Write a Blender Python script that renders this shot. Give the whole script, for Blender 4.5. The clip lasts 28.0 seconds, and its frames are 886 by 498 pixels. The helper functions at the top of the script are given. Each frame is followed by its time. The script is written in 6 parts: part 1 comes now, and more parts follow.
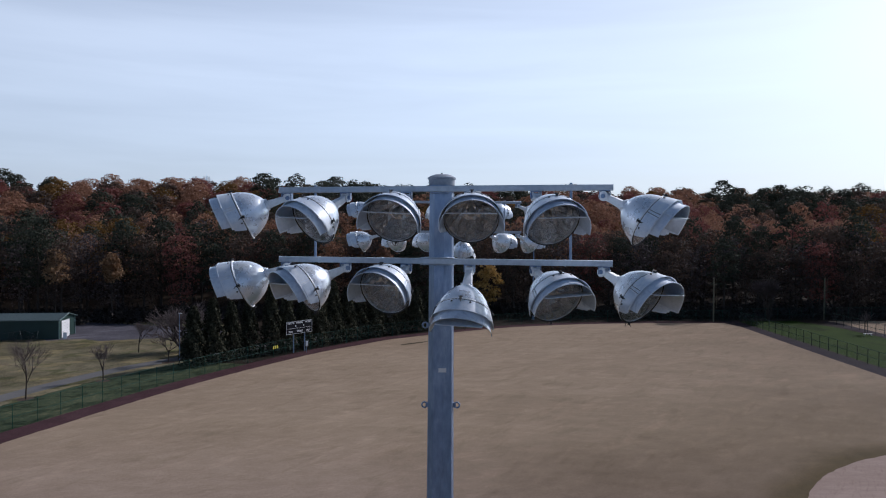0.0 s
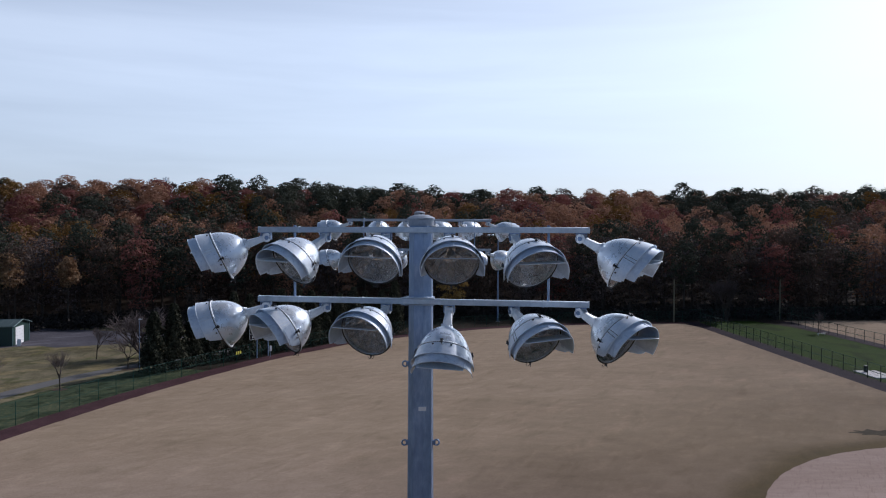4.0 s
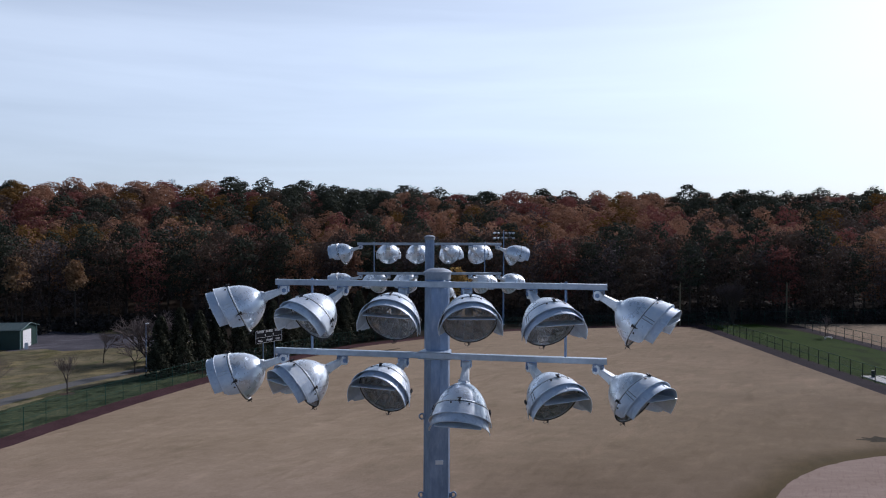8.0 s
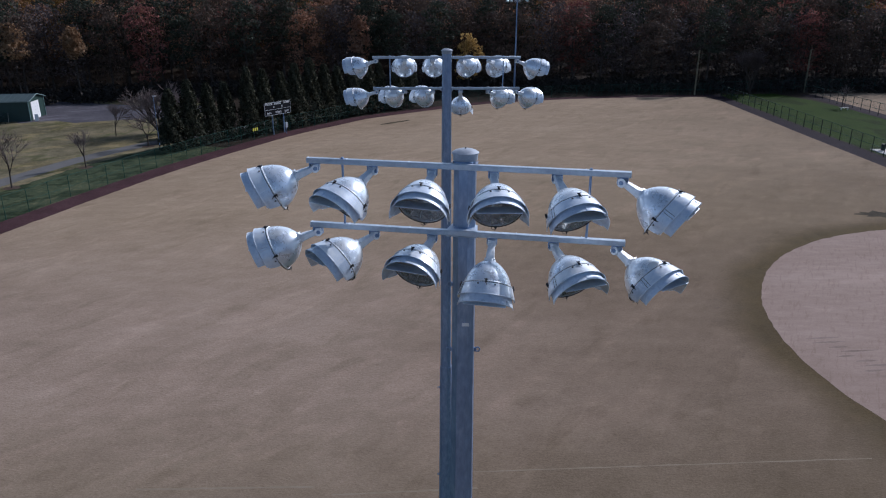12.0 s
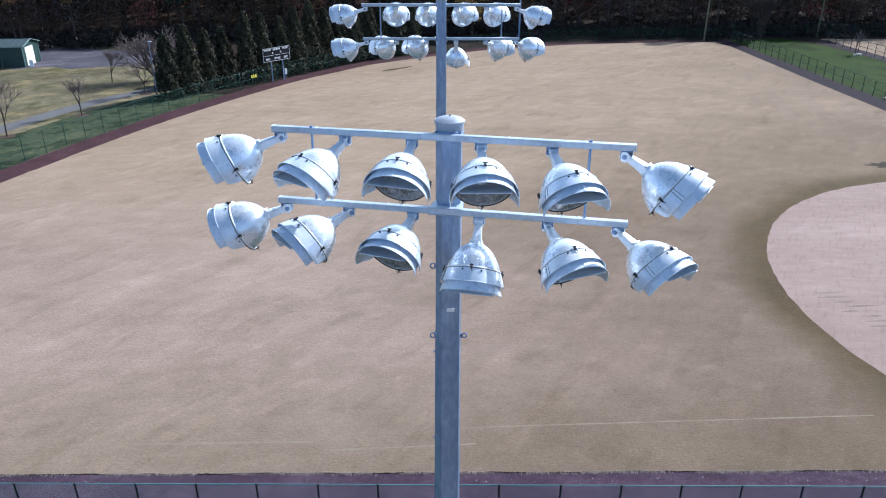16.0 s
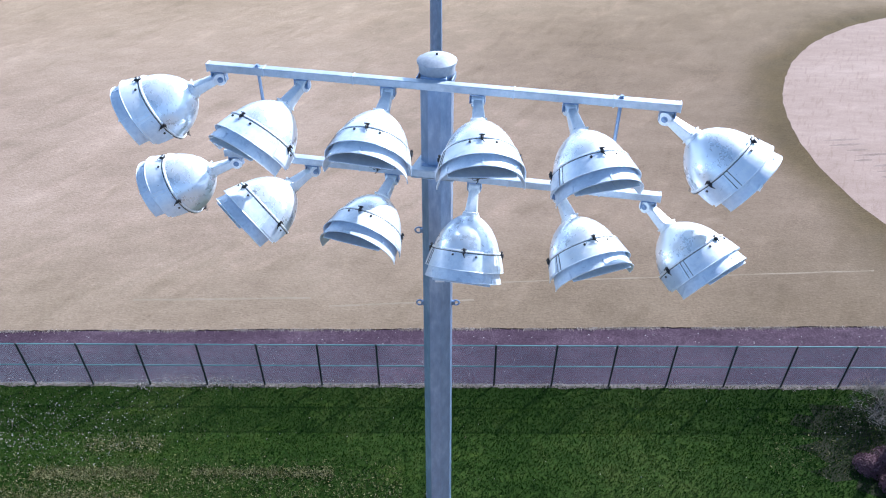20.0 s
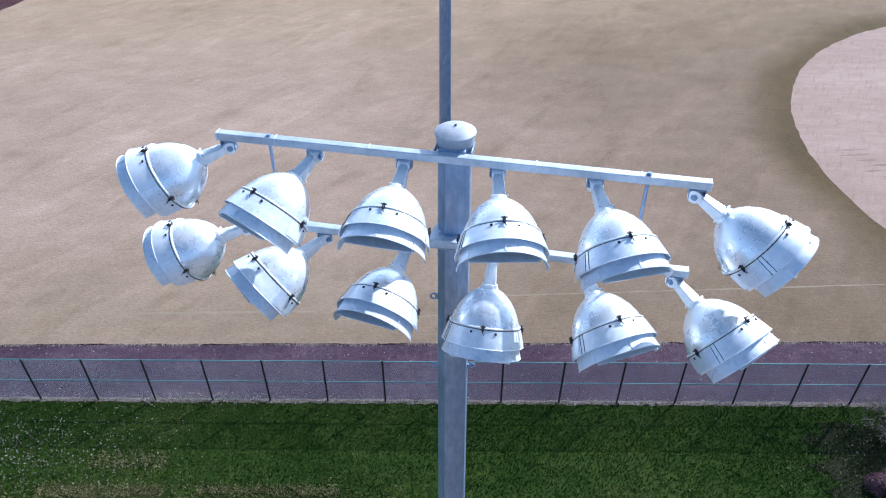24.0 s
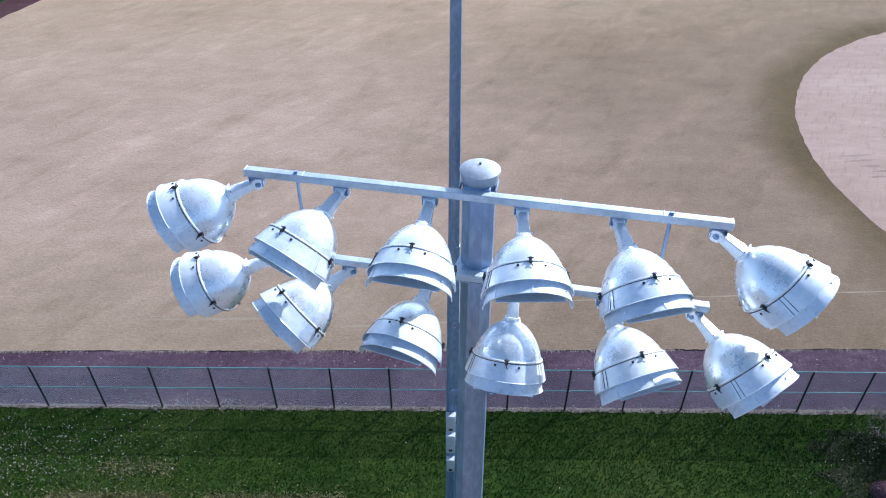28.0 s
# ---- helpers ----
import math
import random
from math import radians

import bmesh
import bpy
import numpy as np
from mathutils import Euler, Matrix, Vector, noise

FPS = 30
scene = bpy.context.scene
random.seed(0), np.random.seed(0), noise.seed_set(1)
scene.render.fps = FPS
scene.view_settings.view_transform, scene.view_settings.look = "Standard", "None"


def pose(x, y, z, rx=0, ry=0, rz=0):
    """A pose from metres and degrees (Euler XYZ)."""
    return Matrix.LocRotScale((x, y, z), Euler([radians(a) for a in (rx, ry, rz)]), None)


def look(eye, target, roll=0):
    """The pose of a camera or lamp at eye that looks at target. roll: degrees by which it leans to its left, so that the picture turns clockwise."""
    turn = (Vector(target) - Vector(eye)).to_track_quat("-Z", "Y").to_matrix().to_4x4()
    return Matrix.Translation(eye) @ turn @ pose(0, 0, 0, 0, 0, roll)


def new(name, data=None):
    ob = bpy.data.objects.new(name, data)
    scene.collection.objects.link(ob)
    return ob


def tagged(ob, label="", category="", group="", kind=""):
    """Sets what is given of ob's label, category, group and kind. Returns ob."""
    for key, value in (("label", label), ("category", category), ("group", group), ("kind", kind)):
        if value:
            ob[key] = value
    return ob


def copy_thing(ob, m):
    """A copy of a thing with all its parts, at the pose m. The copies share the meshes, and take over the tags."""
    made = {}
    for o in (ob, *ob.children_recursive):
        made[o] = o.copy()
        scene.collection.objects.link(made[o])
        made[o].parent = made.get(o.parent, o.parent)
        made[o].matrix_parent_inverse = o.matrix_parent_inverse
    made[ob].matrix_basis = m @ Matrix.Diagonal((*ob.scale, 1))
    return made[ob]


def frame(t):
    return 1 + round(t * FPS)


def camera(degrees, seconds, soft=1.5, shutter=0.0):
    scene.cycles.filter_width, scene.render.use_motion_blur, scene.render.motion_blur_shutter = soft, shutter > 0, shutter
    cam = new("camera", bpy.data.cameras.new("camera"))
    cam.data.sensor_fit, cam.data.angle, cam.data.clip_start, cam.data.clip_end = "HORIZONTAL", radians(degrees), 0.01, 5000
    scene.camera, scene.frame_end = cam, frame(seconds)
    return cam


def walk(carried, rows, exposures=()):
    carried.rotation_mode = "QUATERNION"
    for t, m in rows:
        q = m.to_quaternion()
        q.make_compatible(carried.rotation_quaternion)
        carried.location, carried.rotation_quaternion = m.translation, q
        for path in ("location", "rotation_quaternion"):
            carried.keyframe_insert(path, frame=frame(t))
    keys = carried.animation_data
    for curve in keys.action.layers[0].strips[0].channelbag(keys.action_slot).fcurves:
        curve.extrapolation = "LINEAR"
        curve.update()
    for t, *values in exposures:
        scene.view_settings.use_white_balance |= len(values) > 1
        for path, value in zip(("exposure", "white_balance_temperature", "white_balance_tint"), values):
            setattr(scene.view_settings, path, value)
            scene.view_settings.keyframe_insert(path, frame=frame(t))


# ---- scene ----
cam = camera(63.8, 28.0, soft=1.1)
PATH = [
    (0, (1.747, 1.012, 20.413), (1.688, 3.011, 20.368), 0.3),
    (0.5, (1.741, 1.024, 20.451), (1.701, 3.023, 20.407), 0.3),
    (1, (1.729, 0.997, 20.496), (1.73, 2.997, 20.452), 0.2),
    (1.5, (1.727, 0.939, 20.556), (1.774, 2.938, 20.511), 0.1),
    (2, (1.703, 0.897, 20.635), (1.755, 2.896, 20.59), 0.1),
    (2.5, (1.688, 0.915, 20.705), (1.737, 2.914, 20.661), 0.1),
    (3, (1.659, 0.908, 20.752), (1.704, 2.907, 20.71), 0.2),
    (3.5, (1.612, 0.913, 20.796), (1.657, 2.912, 20.754), 0.2),
    (4, (1.577, 0.924, 20.841), (1.619, 2.924, 20.799), 0.2),
    (4.5, (1.544, 0.926, 20.888), (1.583, 2.925, 20.846), 0.2),
    (6.5, (1.445, 0.933, 21.076), (1.478, 2.932, 21.033), 0.2),
    (7, (1.435, 0.949, 21.147), (1.466, 2.949, 21.107), 0.2),
    (7.5, (1.44, 0.926, 21.262), (1.471, 2.925, 21.221), 0.1),
    (8, (1.444, 0.916, 21.424), (1.472, 2.915, 21.384), 0.2),
    (8.5, (1.436, 0.89, 21.603), (1.462, 2.889, 21.564), 0.2),
    (9, (1.405, 0.87, 21.796), (1.429, 2.87, 21.759), 0.2),
    (9.5, (1.369, 0.861, 21.982), (1.392, 2.86, 21.945), 0.2),
    (10, (1.318, 0.876, 22.176), (1.342, 2.875, 22.236), 0.2),
    (10.5, (1.271, 0.875, 22.345), (1.294, 2.874, 22.429), 0.2),
    (11, (1.249, 0.866, 22.477), (1.267, 2.857, 22.282), 0.1),
    (11.5, (1.235, 0.853, 22.613), (1.246, 2.798, 22.149), 0.1),
    (12, (1.227, 0.879, 22.723), (1.232, 2.759, 22.042), 0.1),
    (12.5, (1.238, 0.908, 22.822), (1.24, 2.73, 21.998), 0.1),
    (14.5, (1.374, 1.114, 22.851), (1.371, 2.938, 22.03), 0.1),
    (15, (1.4, 1.284, 22.819), (1.397, 3.108, 22.0), 0.1),
    (15.5, (1.442, 1.496, 22.783), (1.437, 3.321, 21.964), 0.1),
    (16, (1.455, 1.776, 22.748), (1.45, 3.602, 21.931), 0.1),
    (16.5, (1.45, 2.106, 22.734), (1.444, 3.932, 21.918), 0.1),
    (17, (1.448, 2.366, 22.809), (1.441, 4.193, 21.996), 0.1),
    (17.5, (1.47, 2.601, 22.935), (1.463, 4.428, 22.123), 0.1),
    (18, (1.517, 2.822, 23.015), (1.511, 4.605, 22.109), 0.0),
    (18.5, (1.549, 3.047, 23.066), (1.548, 4.625, 21.837), 0.1),
    (19, (1.583, 3.235, 23.109), (1.58, 4.813, 21.881), 0.1),
    (19.5, (1.592, 3.411, 23.167), (1.588, 4.989, 21.939), 0.1),
    (20, (1.565, 3.626, 23.214), (1.56, 5.204, 21.987), 0.1),
    (20.5, (1.533, 3.82, 23.239), (1.526, 5.399, 22.011), 0.1),
    (21, (1.513, 3.994, 23.228), (1.504, 5.573, 22.0), -0.0),
    (21.5, (1.493, 4.136, 23.231), (1.482, 5.715, 22.004), 0.0),
    (23.5, (1.491, 4.165, 23.462), (1.475, 5.746, 22.237), -0.1),
    (24, (1.457, 4.143, 23.529), (1.44, 5.725, 22.305), -0.1),
    (24.5, (1.421, 4.11, 23.596), (1.403, 5.692, 22.373), -0.1),
    (25, (1.381, 4.104, 23.675), (1.362, 5.686, 22.452), -0.1),
    (25.5, (1.35, 4.132, 23.715), (1.33, 5.715, 22.492), -0.1),
    (26, (1.322, 4.157, 23.729), (1.301, 5.74, 22.506), -0.2),
    (26.5, (1.293, 4.178, 23.746), (1.272, 5.762, 22.525), -0.2),
    (27, (1.28, 4.187, 23.758), (1.259, 5.771, 22.537), -0.2),
    (27.5, (1.281, 4.207, 23.771), (1.258, 5.791, 22.549), -0.2),
    (28, (1.286, 4.222, 23.791), (1.263, 5.806, 22.571), -0.2),
]
EXPOSURES = [(0.0, -0.7, 5800, 18), (9.5, -0.67, 5800, 18), (11.0, -0.76, 5650, 18), (12.0, -0.52, 5550, 17), (12.5, -0.38, 5500, 17), (14.5, 0.53, 5450, 14), (17.0, 0.62, 5400, 13), (18.0, 0.52, 5400, 13), (18.6, 0.62, 5400, 13), (19.5, 0.86, 5400, 13), (20.0, 0.94, 5400, 13), (21.5, 0.93, 5400, 13), (24.0, 0.70, 5400, 14), (28.0, 0.66, 5400, 14)]
walk(cam, [(t, look(eye, target, roll)) for t, eye, target, roll in PATH], EXPOSURES)

# ---- light ----
SUN_AZ, SUN_EL = 46.5, 34.0          # degrees right of +y, and above the horizon
sun_way = Vector((math.sin(radians(SUN_AZ)) * math.cos(radians(SUN_EL)), math.cos(radians(SUN_AZ)) * math.cos(radians(SUN_EL)), math.sin(radians(SUN_EL))))
sun_data = bpy.data.lights.new("sun", "SUN")
sun_data.energy, sun_data.angle, sun_data.color = 5.0, radians(0.6), (1.0, 0.93, 0.84)
sun = new("sun", sun_data)
sun.matrix_world = look(sun_way * 100, (0, 0, 0))

world = bpy.data.worlds.new("sky")
scene.world = world
world.use_nodes = True
wn, wl = world.node_tree.nodes, world.node_tree.links
wn.clear()
sky = wn.new("ShaderNodeTexSky")
sky.sky_type, sky.sun_disc = "NISHITA", False
sky.sun_elevation, sky.sun_rotation = radians(SUN_EL), radians(SUN_AZ)
sky.altitude, sky.air_density, sky.dust_density, sky.ozone_density = 50, 1.0, 2.2, 1.0
coord = wn.new("ShaderNodeTexCoord")
stretch = wn.new("ShaderNodeMapping")
stretch.inputs["Scale"].default_value = (1.1, 1.1, 13.0)
veil = wn.new("ShaderNodeTexNoise")
veil.inputs["Scale"].default_value, veil.inputs["Detail"].default_value, veil.inputs["Roughness"].default_value = 1.6, 6, 0.55
veil.inputs["Distortion"].default_value = 0.4
thin = wn.new("ShaderNodeMapRange")
thin.inputs["From Min"].default_value, thin.inputs["From Max"].default_value = 0.30, 0.72
thin.inputs["To Min"].default_value, thin.inputs["To Max"].default_value = 0.76, 1.0
cloud = wn.new("ShaderNodeMix")
cloud.data_type = "RGBA"
pale = wn.new("ShaderNodeVectorMath")
pale.operation = "MULTIPLY_ADD"
pale.inputs[1].default_value = (0.41, 0.495, 0.50)
# thin high cloud: brighter over the woods on the sun's side and towards the horizon
facing = wn.new("ShaderNodeVectorMath")
facing.operation = "DOT_PRODUCT"
facing.inputs[1].default_value = (0.10, 0.99, 0.0)
side = wn.new("ShaderNodeMapRange")
side.inputs["From Min"].default_value, side.inputs["From Max"].default_value = -0.3, 1
side.inputs["To Min"].default_value, side.inputs["To Max"].default_value = 0.20, 0.66
axes = wn.new("ShaderNodeSeparateXYZ")
low = wn.new("ShaderNodeMapRange")
low.interpolation_type = "SMOOTHSTEP"
low.inputs["From Min"].default_value, low.inputs["From Max"].default_value = 0.90, 0.20
glow = wn.new("ShaderNodeMath")
glow.operation = "MULTIPLY"
tinted = wn.new("ShaderNodeVectorMath")
tinted.operation = "SCALE"
# bluer away from the sun's side
hue = wn.new("ShaderNodeMix")
hue.data_type = "RGBA"
hue.inputs["A"].default_value, hue.inputs["B"].default_value = (10.0, 13.0, 17.0, 1), (12.3, 13.4, 14.0, 1)
turned = wn.new("ShaderNodeMapRange")
turned.inputs["From Min"].default_value, turned.inputs["From Max"].default_value = -0.2, 0.7
wl.new(coord.outputs["Generated"], facing.inputs[0])
wl.new(facing.outputs["Value"], side.inputs["Value"])
wl.new(coord.outputs["Generated"], axes.inputs["Vector"])
wl.new(axes.outputs["Z"], low.inputs["Value"])
wl.new(facing.outputs["Value"], turned.inputs["Value"])
wl.new(turned.outputs["Result"], hue.inputs["Factor"])
wl.new(hue.outputs["Result"], tinted.inputs[0])
wl.new(side.outputs["Result"], glow.inputs[0])
wl.new(low.outputs["Result"], glow.inputs[1])
wl.new(glow.outputs["Value"], tinted.inputs["Scale"])
wl.new(tinted.outputs["Vector"], pale.inputs[2])
back = wn.new("ShaderNodeBackground")
back.inputs["Strength"].default_value = 0.122
wout = wn.new("ShaderNodeOutputWorld")
wl.new(coord.outputs["Generated"], stretch.inputs["Vector"])
wl.new(stretch.outputs["Vector"], veil.inputs["Vector"])
wl.new(veil.outputs["Fac"], thin.inputs["Value"])
wl.new(thin.outputs["Result"], cloud.inputs["Factor"])
wl.new(sky.outputs["Color"], cloud.inputs["A"])
wl.new(sky.outputs["Color"], pale.inputs[0])
wl.new(pale.outputs["Vector"], cloud.inputs["B"])
# greyer, thicker air low over the trees
murk = wn.new("ShaderNodeMapRange")
murk.interpolation_type = "SMOOTHSTEP"
murk.inputs["From Min"].default_value, murk.inputs["From Max"].default_value = 0.0, 0.24
murk.inputs["To Min"].default_value, murk.inputs["To Max"].default_value = 1.0, 0.0
grey = wn.new("ShaderNodeMix")
grey.data_type, grey.blend_type = "RGBA", "MULTIPLY"
grey.inputs["B"].default_value = (0.85, 0.87, 0.90, 1)
wl.new(axes.outputs["Z"], murk.inputs["Value"])
wl.new(murk.outputs["Result"], grey.inputs["Factor"])
wl.new(cloud.outputs["Result"], grey.inputs["A"])
wl.new(grey.outputs["Result"], back.inputs["Color"])
wl.new(back.outputs["Background"], wout.inputs["Surface"])


# ---- materials ----
def material(name, colors, scales=(0.4, 6.0), rough=(0.8, 0.95), metal=0.0, bump=0.0, bump_scale=30.0, stretch=(1, 1, 1), object_space=False, island=0.0, leaf=0.0, spec=0.5, contrast=(0.32, 0.68), each=0.0, grain=None, turn=0.0):
    """Two noises at real-world scales run through a ramp of base colours; a finer one gives relief."""
    m = bpy.data.materials.new(name)
    m.use_nodes = True
    n, l = m.node_tree.nodes, m.node_tree.links
    b = n["Principled BSDF"]
    b.inputs["Metallic"].default_value = metal
    b.inputs["Specular IOR Level"].default_value = spec
    if object_space:
        where = n.new("ShaderNodeTexCoord").outputs["Object"]
    else:
        where = n.new("ShaderNodeNewGeometry").outputs["Position"]
    mp = n.new("ShaderNodeMapping")
    mp.inputs["Scale"].default_value = stretch
    mp.inputs["Rotation"].default_value = (0, 0, radians(turn))
    l.new(where, mp.inputs["Vector"])
    a = n.new("ShaderNodeTexNoise")
    a.inputs["Scale"].default_value, a.inputs["Detail"].default_value, a.inputs["Roughness"].default_value = scales[0], 4, 0.6
    f = n.new("ShaderNodeTexNoise")
    f.inputs["Scale"].default_value, f.inputs["Detail"].default_value, f.inputs["Roughness"].default_value = scales[1], 5, 0.65
    l.new(mp.outputs["Vector"], a.inputs["Vector"])
    l.new(mp.outputs["Vector"], f.inputs["Vector"])
    mid = n.new("ShaderNodeMath")
    mid.operation = "ADD"
    l.new(a.outputs["Fac"], mid.inputs[0])
    l.new(f.outputs["Fac"], mid.inputs[1])
    half = n.new("ShaderNodeMath")
    half.operation = "MULTIPLY"
    half.inputs[1].default_value = 0.5
    l.new(mid.outputs[0], half.inputs[0])
    value = half.outputs[0]
    if grain:
        fine = n.new("ShaderNodeTexNoise")
        fine.inputs["Scale"].default_value, fine.inputs["Detail"].default_value, fine.inputs["Roughness"].default_value = grain[0], 3, 0.7
        l.new(where, fine.inputs["Vector"])
        add = n.new("ShaderNodeMath")
        add.operation = "MULTIPLY_ADD"
        add.inputs[1].default_value = grain[1]
        l.new(fine.outputs["Fac"], add.inputs[0])
        less = n.new("ShaderNodeMath")
        less.operation = "SUBTRACT"
        less.inputs[1].default_value = grain[1] / 2
        l.new(value, less.inputs[0])
        l.new(less.outputs[0], add.inputs[2])
        value = add.outputs[0]
    for amount, source in ((island, "island"), (each, "each")):
        if amount:
            r = n.new("ShaderNodeNewGeometry").outputs["Random Per Island"] if source == "island" else n.new("ShaderNodeObjectInfo").outputs["Random"]
            s = n.new("ShaderNodeMath")
            s.operation = "MULTIPLY_ADD"
            s.inputs[1].default_value = amount
            l.new(r, s.inputs[0])
            o = n.new("ShaderNodeMath")
            o.operation = "SUBTRACT"
            o.inputs[1].default_value = amount / 2
            l.new(value, o.inputs[0])
            l.new(o.outputs[0], s.inputs[2])
            value = s.outputs[0]
    ramp = n.new("ShaderNodeValToRGB")
    lo, hi = contrast
    e = ramp.color_ramp.elements
    while len(e) < len(colors):
        e.new(0.5)
    for i, c in enumerate(colors):
        e[i].position = lo + (hi - lo) * i / (len(colors) - 1)
        e[i].color = (*c, 1)
    l.new(value, ramp.inputs["Fac"])
    l.new(ramp.outputs["Color"], b.inputs["Base Color"])
    rr = n.new("ShaderNodeMapRange")
    rr.inputs["From Min"].default_value, rr.inputs["From Max"].default_value = 0.3, 0.7
    rr.inputs["To Min"].default_value, rr.inputs["To Max"].default_value = rough
    l.new(f.outputs["Fac"], rr.inputs["Value"])
    l.new(rr.outputs["Result"], b.inputs["Roughness"])
    if bump:
        g = n.new("ShaderNodeTexNoise")
        g.inputs["Scale"].default_value, g.inputs["Detail"].default_value = bump_scale, 3
        l.new(mp.outputs["Vector"], g.inputs["Vector"])
        bm_node = n.new("ShaderNodeBump")
        bm_node.inputs["Strength"].default_value = 1.0
        bm_node.inputs["Distance"].default_value = bump
        l.new(g.outputs["Fac"], bm_node.inputs["Height"])
        l.new(bm_node.outputs["Normal"], b.inputs["Normal"])
    if leaf:
        t = n.new("ShaderNodeBsdfTranslucent")
        l.new(ramp.outputs["Color"], t.inputs["Color"])
        mx = n.new("ShaderNodeMixShader")
        mx.inputs["Fac"].default_value = leaf
        l.new(b.outputs["BSDF"], mx.inputs[1])
        l.new(t.outputs["BSDF"], mx.inputs[2])
        l.new(mx.outputs["Shader"], n["Material Output"].inputs["Surface"])
    return m


TURF = material("dormant_turf", [(0.204, 0.152, 0.114), (0.275, 0.208, 0.160), (0.345, 0.267, 0.214)], (0.06, 0.5), bump=0.02, bump_scale=9, stretch=(0.6, 1.2, 1), contrast=(0.26, 0.74), grain=(11.0, 0.75), turn=-28, spec=0.06)
GREEN = material("green_turf", [(0.010, 0.023, 0.004), (0.022, 0.045, 0.008), (0.050, 0.069, 0.018)], (0.16, 1.6), bump=0.010, bump_scale=25, grain=(20.0, 0.8), spec=0.03)
LUSH = material("lush_turf", [(0.011, 0.026, 0.003), (0.021, 0.045, 0.005), (0.040, 0.062, 0.011)], (0.07, 0.9), bump=0.02, bump_scale=25, grain=(8.0, 0.5), spec=0.03)
VERGE = material("verge_turf", [(0.030, 0.042, 0.024), (0.056, 0.072, 0.040), (0.108, 0.115, 0.066)], (0.10, 0.9), bump=0.03, bump_scale=25, grain=(8.0, 0.4), spec=0.03)
PLUM_TRACK = material("plum_cinder", [(0.035, 0.017, 0.019), (0.058, 0.028, 0.032), (0.088, 0.048, 0.053)], (0.30, 3.0), bump=0.015, bump_scale=40, grain=(13.0, 0.7), spec=0.06)
BLADE = material("grass_blades", [(0.008, 0.027, 0.003), (0.020, 0.055, 0.008), (0.066, 0.096, 0.024)], (0.16, 1.2), island=0.3, leaf=0.12, spec=0.03)
ROUGH = material("rough_grass", [(0.064, 0.058, 0.034), (0.130, 0.113, 0.069), (0.208, 0.176, 0.114)], (0.06, 0.35), bump=0.04, bump_scale=10, contrast=(0.36, 0.64), grain=(4.0, 0.6), spec=0.06)
FRINGE = material("bleached_grass", [(0.211, 0.167, 0.136), (0.317, 0.264, 0.229), (0.440, 0.387, 0.343)], (1.0, 6.0), island=0.5, leaf=0.2, spec=0.06)
DIRT = material("pale_dirt", [(0.088, 0.075, 0.066), (0.158, 0.136, 0.123), (0.238, 0.211, 0.194)], (0.6, 5.0), bump=0.02, bump_scale=25, grain=(11.0, 0.8), spec=0.06)
# floor colour taken near black to carry the shade of the woods
LITTER = material("shaded_forest_floor", [(0.012, 0.009, 0.007), (0.024, 0.018, 0.013), (0.041, 0.030, 0.021)], (0.1, 1.5), bump=0.05, bump_scale=6, spec=0.06)
CINDER = material("cinder_track", [(0.035, 0.021, 0.033), (0.058, 0.037, 0.055), (0.097, 0.069, 0.090)], (0.30, 3.0), bump=0.015, bump_scale=40, grain=(13.0, 0.9), spec=0.06)
CLAY = material("infield_clay", [(0.233, 0.168, 0.138), (0.284, 0.211, 0.177), (0.338, 0.259, 0.221)], (0.08, 0.9), bump=0.008, bump_scale=30, stretch=(0.5, 1.7, 1), grain=(9.0, 0.3), turn=8, spec=0.06)
SOIL = material("leafy_soil", [(0.007, 0.011, 0.004), (0.014, 0.018, 0.009), (0.039, 0.037, 0.026)], (0.8, 7.0), bump=0.02, bump_scale=25, grain=(16.0, 0.8), spec=0.05)
DAMP = material("damp_clay", [(0.176, 0.128, 0.110), (0.216, 0.163, 0.141), (0.264, 0.202, 0.176)], (0.5, 3.0), grain=(9.0, 0.4), spec=0.06)
# gravel darkened towards violet, with the woods' shadow put into the colour
GRAVEL = material("gravel_lot", [(0.048, 0.046, 0.056), (0.078, 0.074, 0.087), (0.122, 0.117, 0.132)], (0.12, 1.2), bump=0.02, bump_scale=20, grain=(6.0, 0.5), spec=0.06)
ASPHALT = material("path_asphalt", [(0.097, 0.095, 0.095), (0.132, 0.129, 0.128), (0.163, 0.158, 0.157)], (0.3, 3.0), bump=0.01, bump_scale=40, spec=0.06)
CHALK = material("worn_chalk", [(0.189, 0.154, 0.110), (0.224, 0.183, 0.136), (0.264, 0.220, 0.172)], (0.8, 3.0), spec=0.06)
EARTH = material("bare_mulch", [(0.044, 0.031, 0.025), (0.075, 0.053, 0.042), (0.106, 0.079, 0.062)], (0.8, 8.0), bump=0.03, spec=0.06)
DARK_TURF = material("dark_turf_colour", [(0.026, 0.021, 0.013), (0.048, 0.039, 0.025), (0.088, 0.070, 0.044)], (0.5, 3.0), bump=0.03, spec=0.06)
# lighter copy of the steel: sunlight on the arms is in the colour
ARMS = material("sunlit_galvanised_arm", [(0.30, 0.37, 0.46), (0.44, 0.51, 0.60), (0.60, 0.66, 0.73)], (1.2, 16.0), rough=(0.40, 0.60), metal=0.45, bump=0.0006, bump_scale=120, object_space=True)
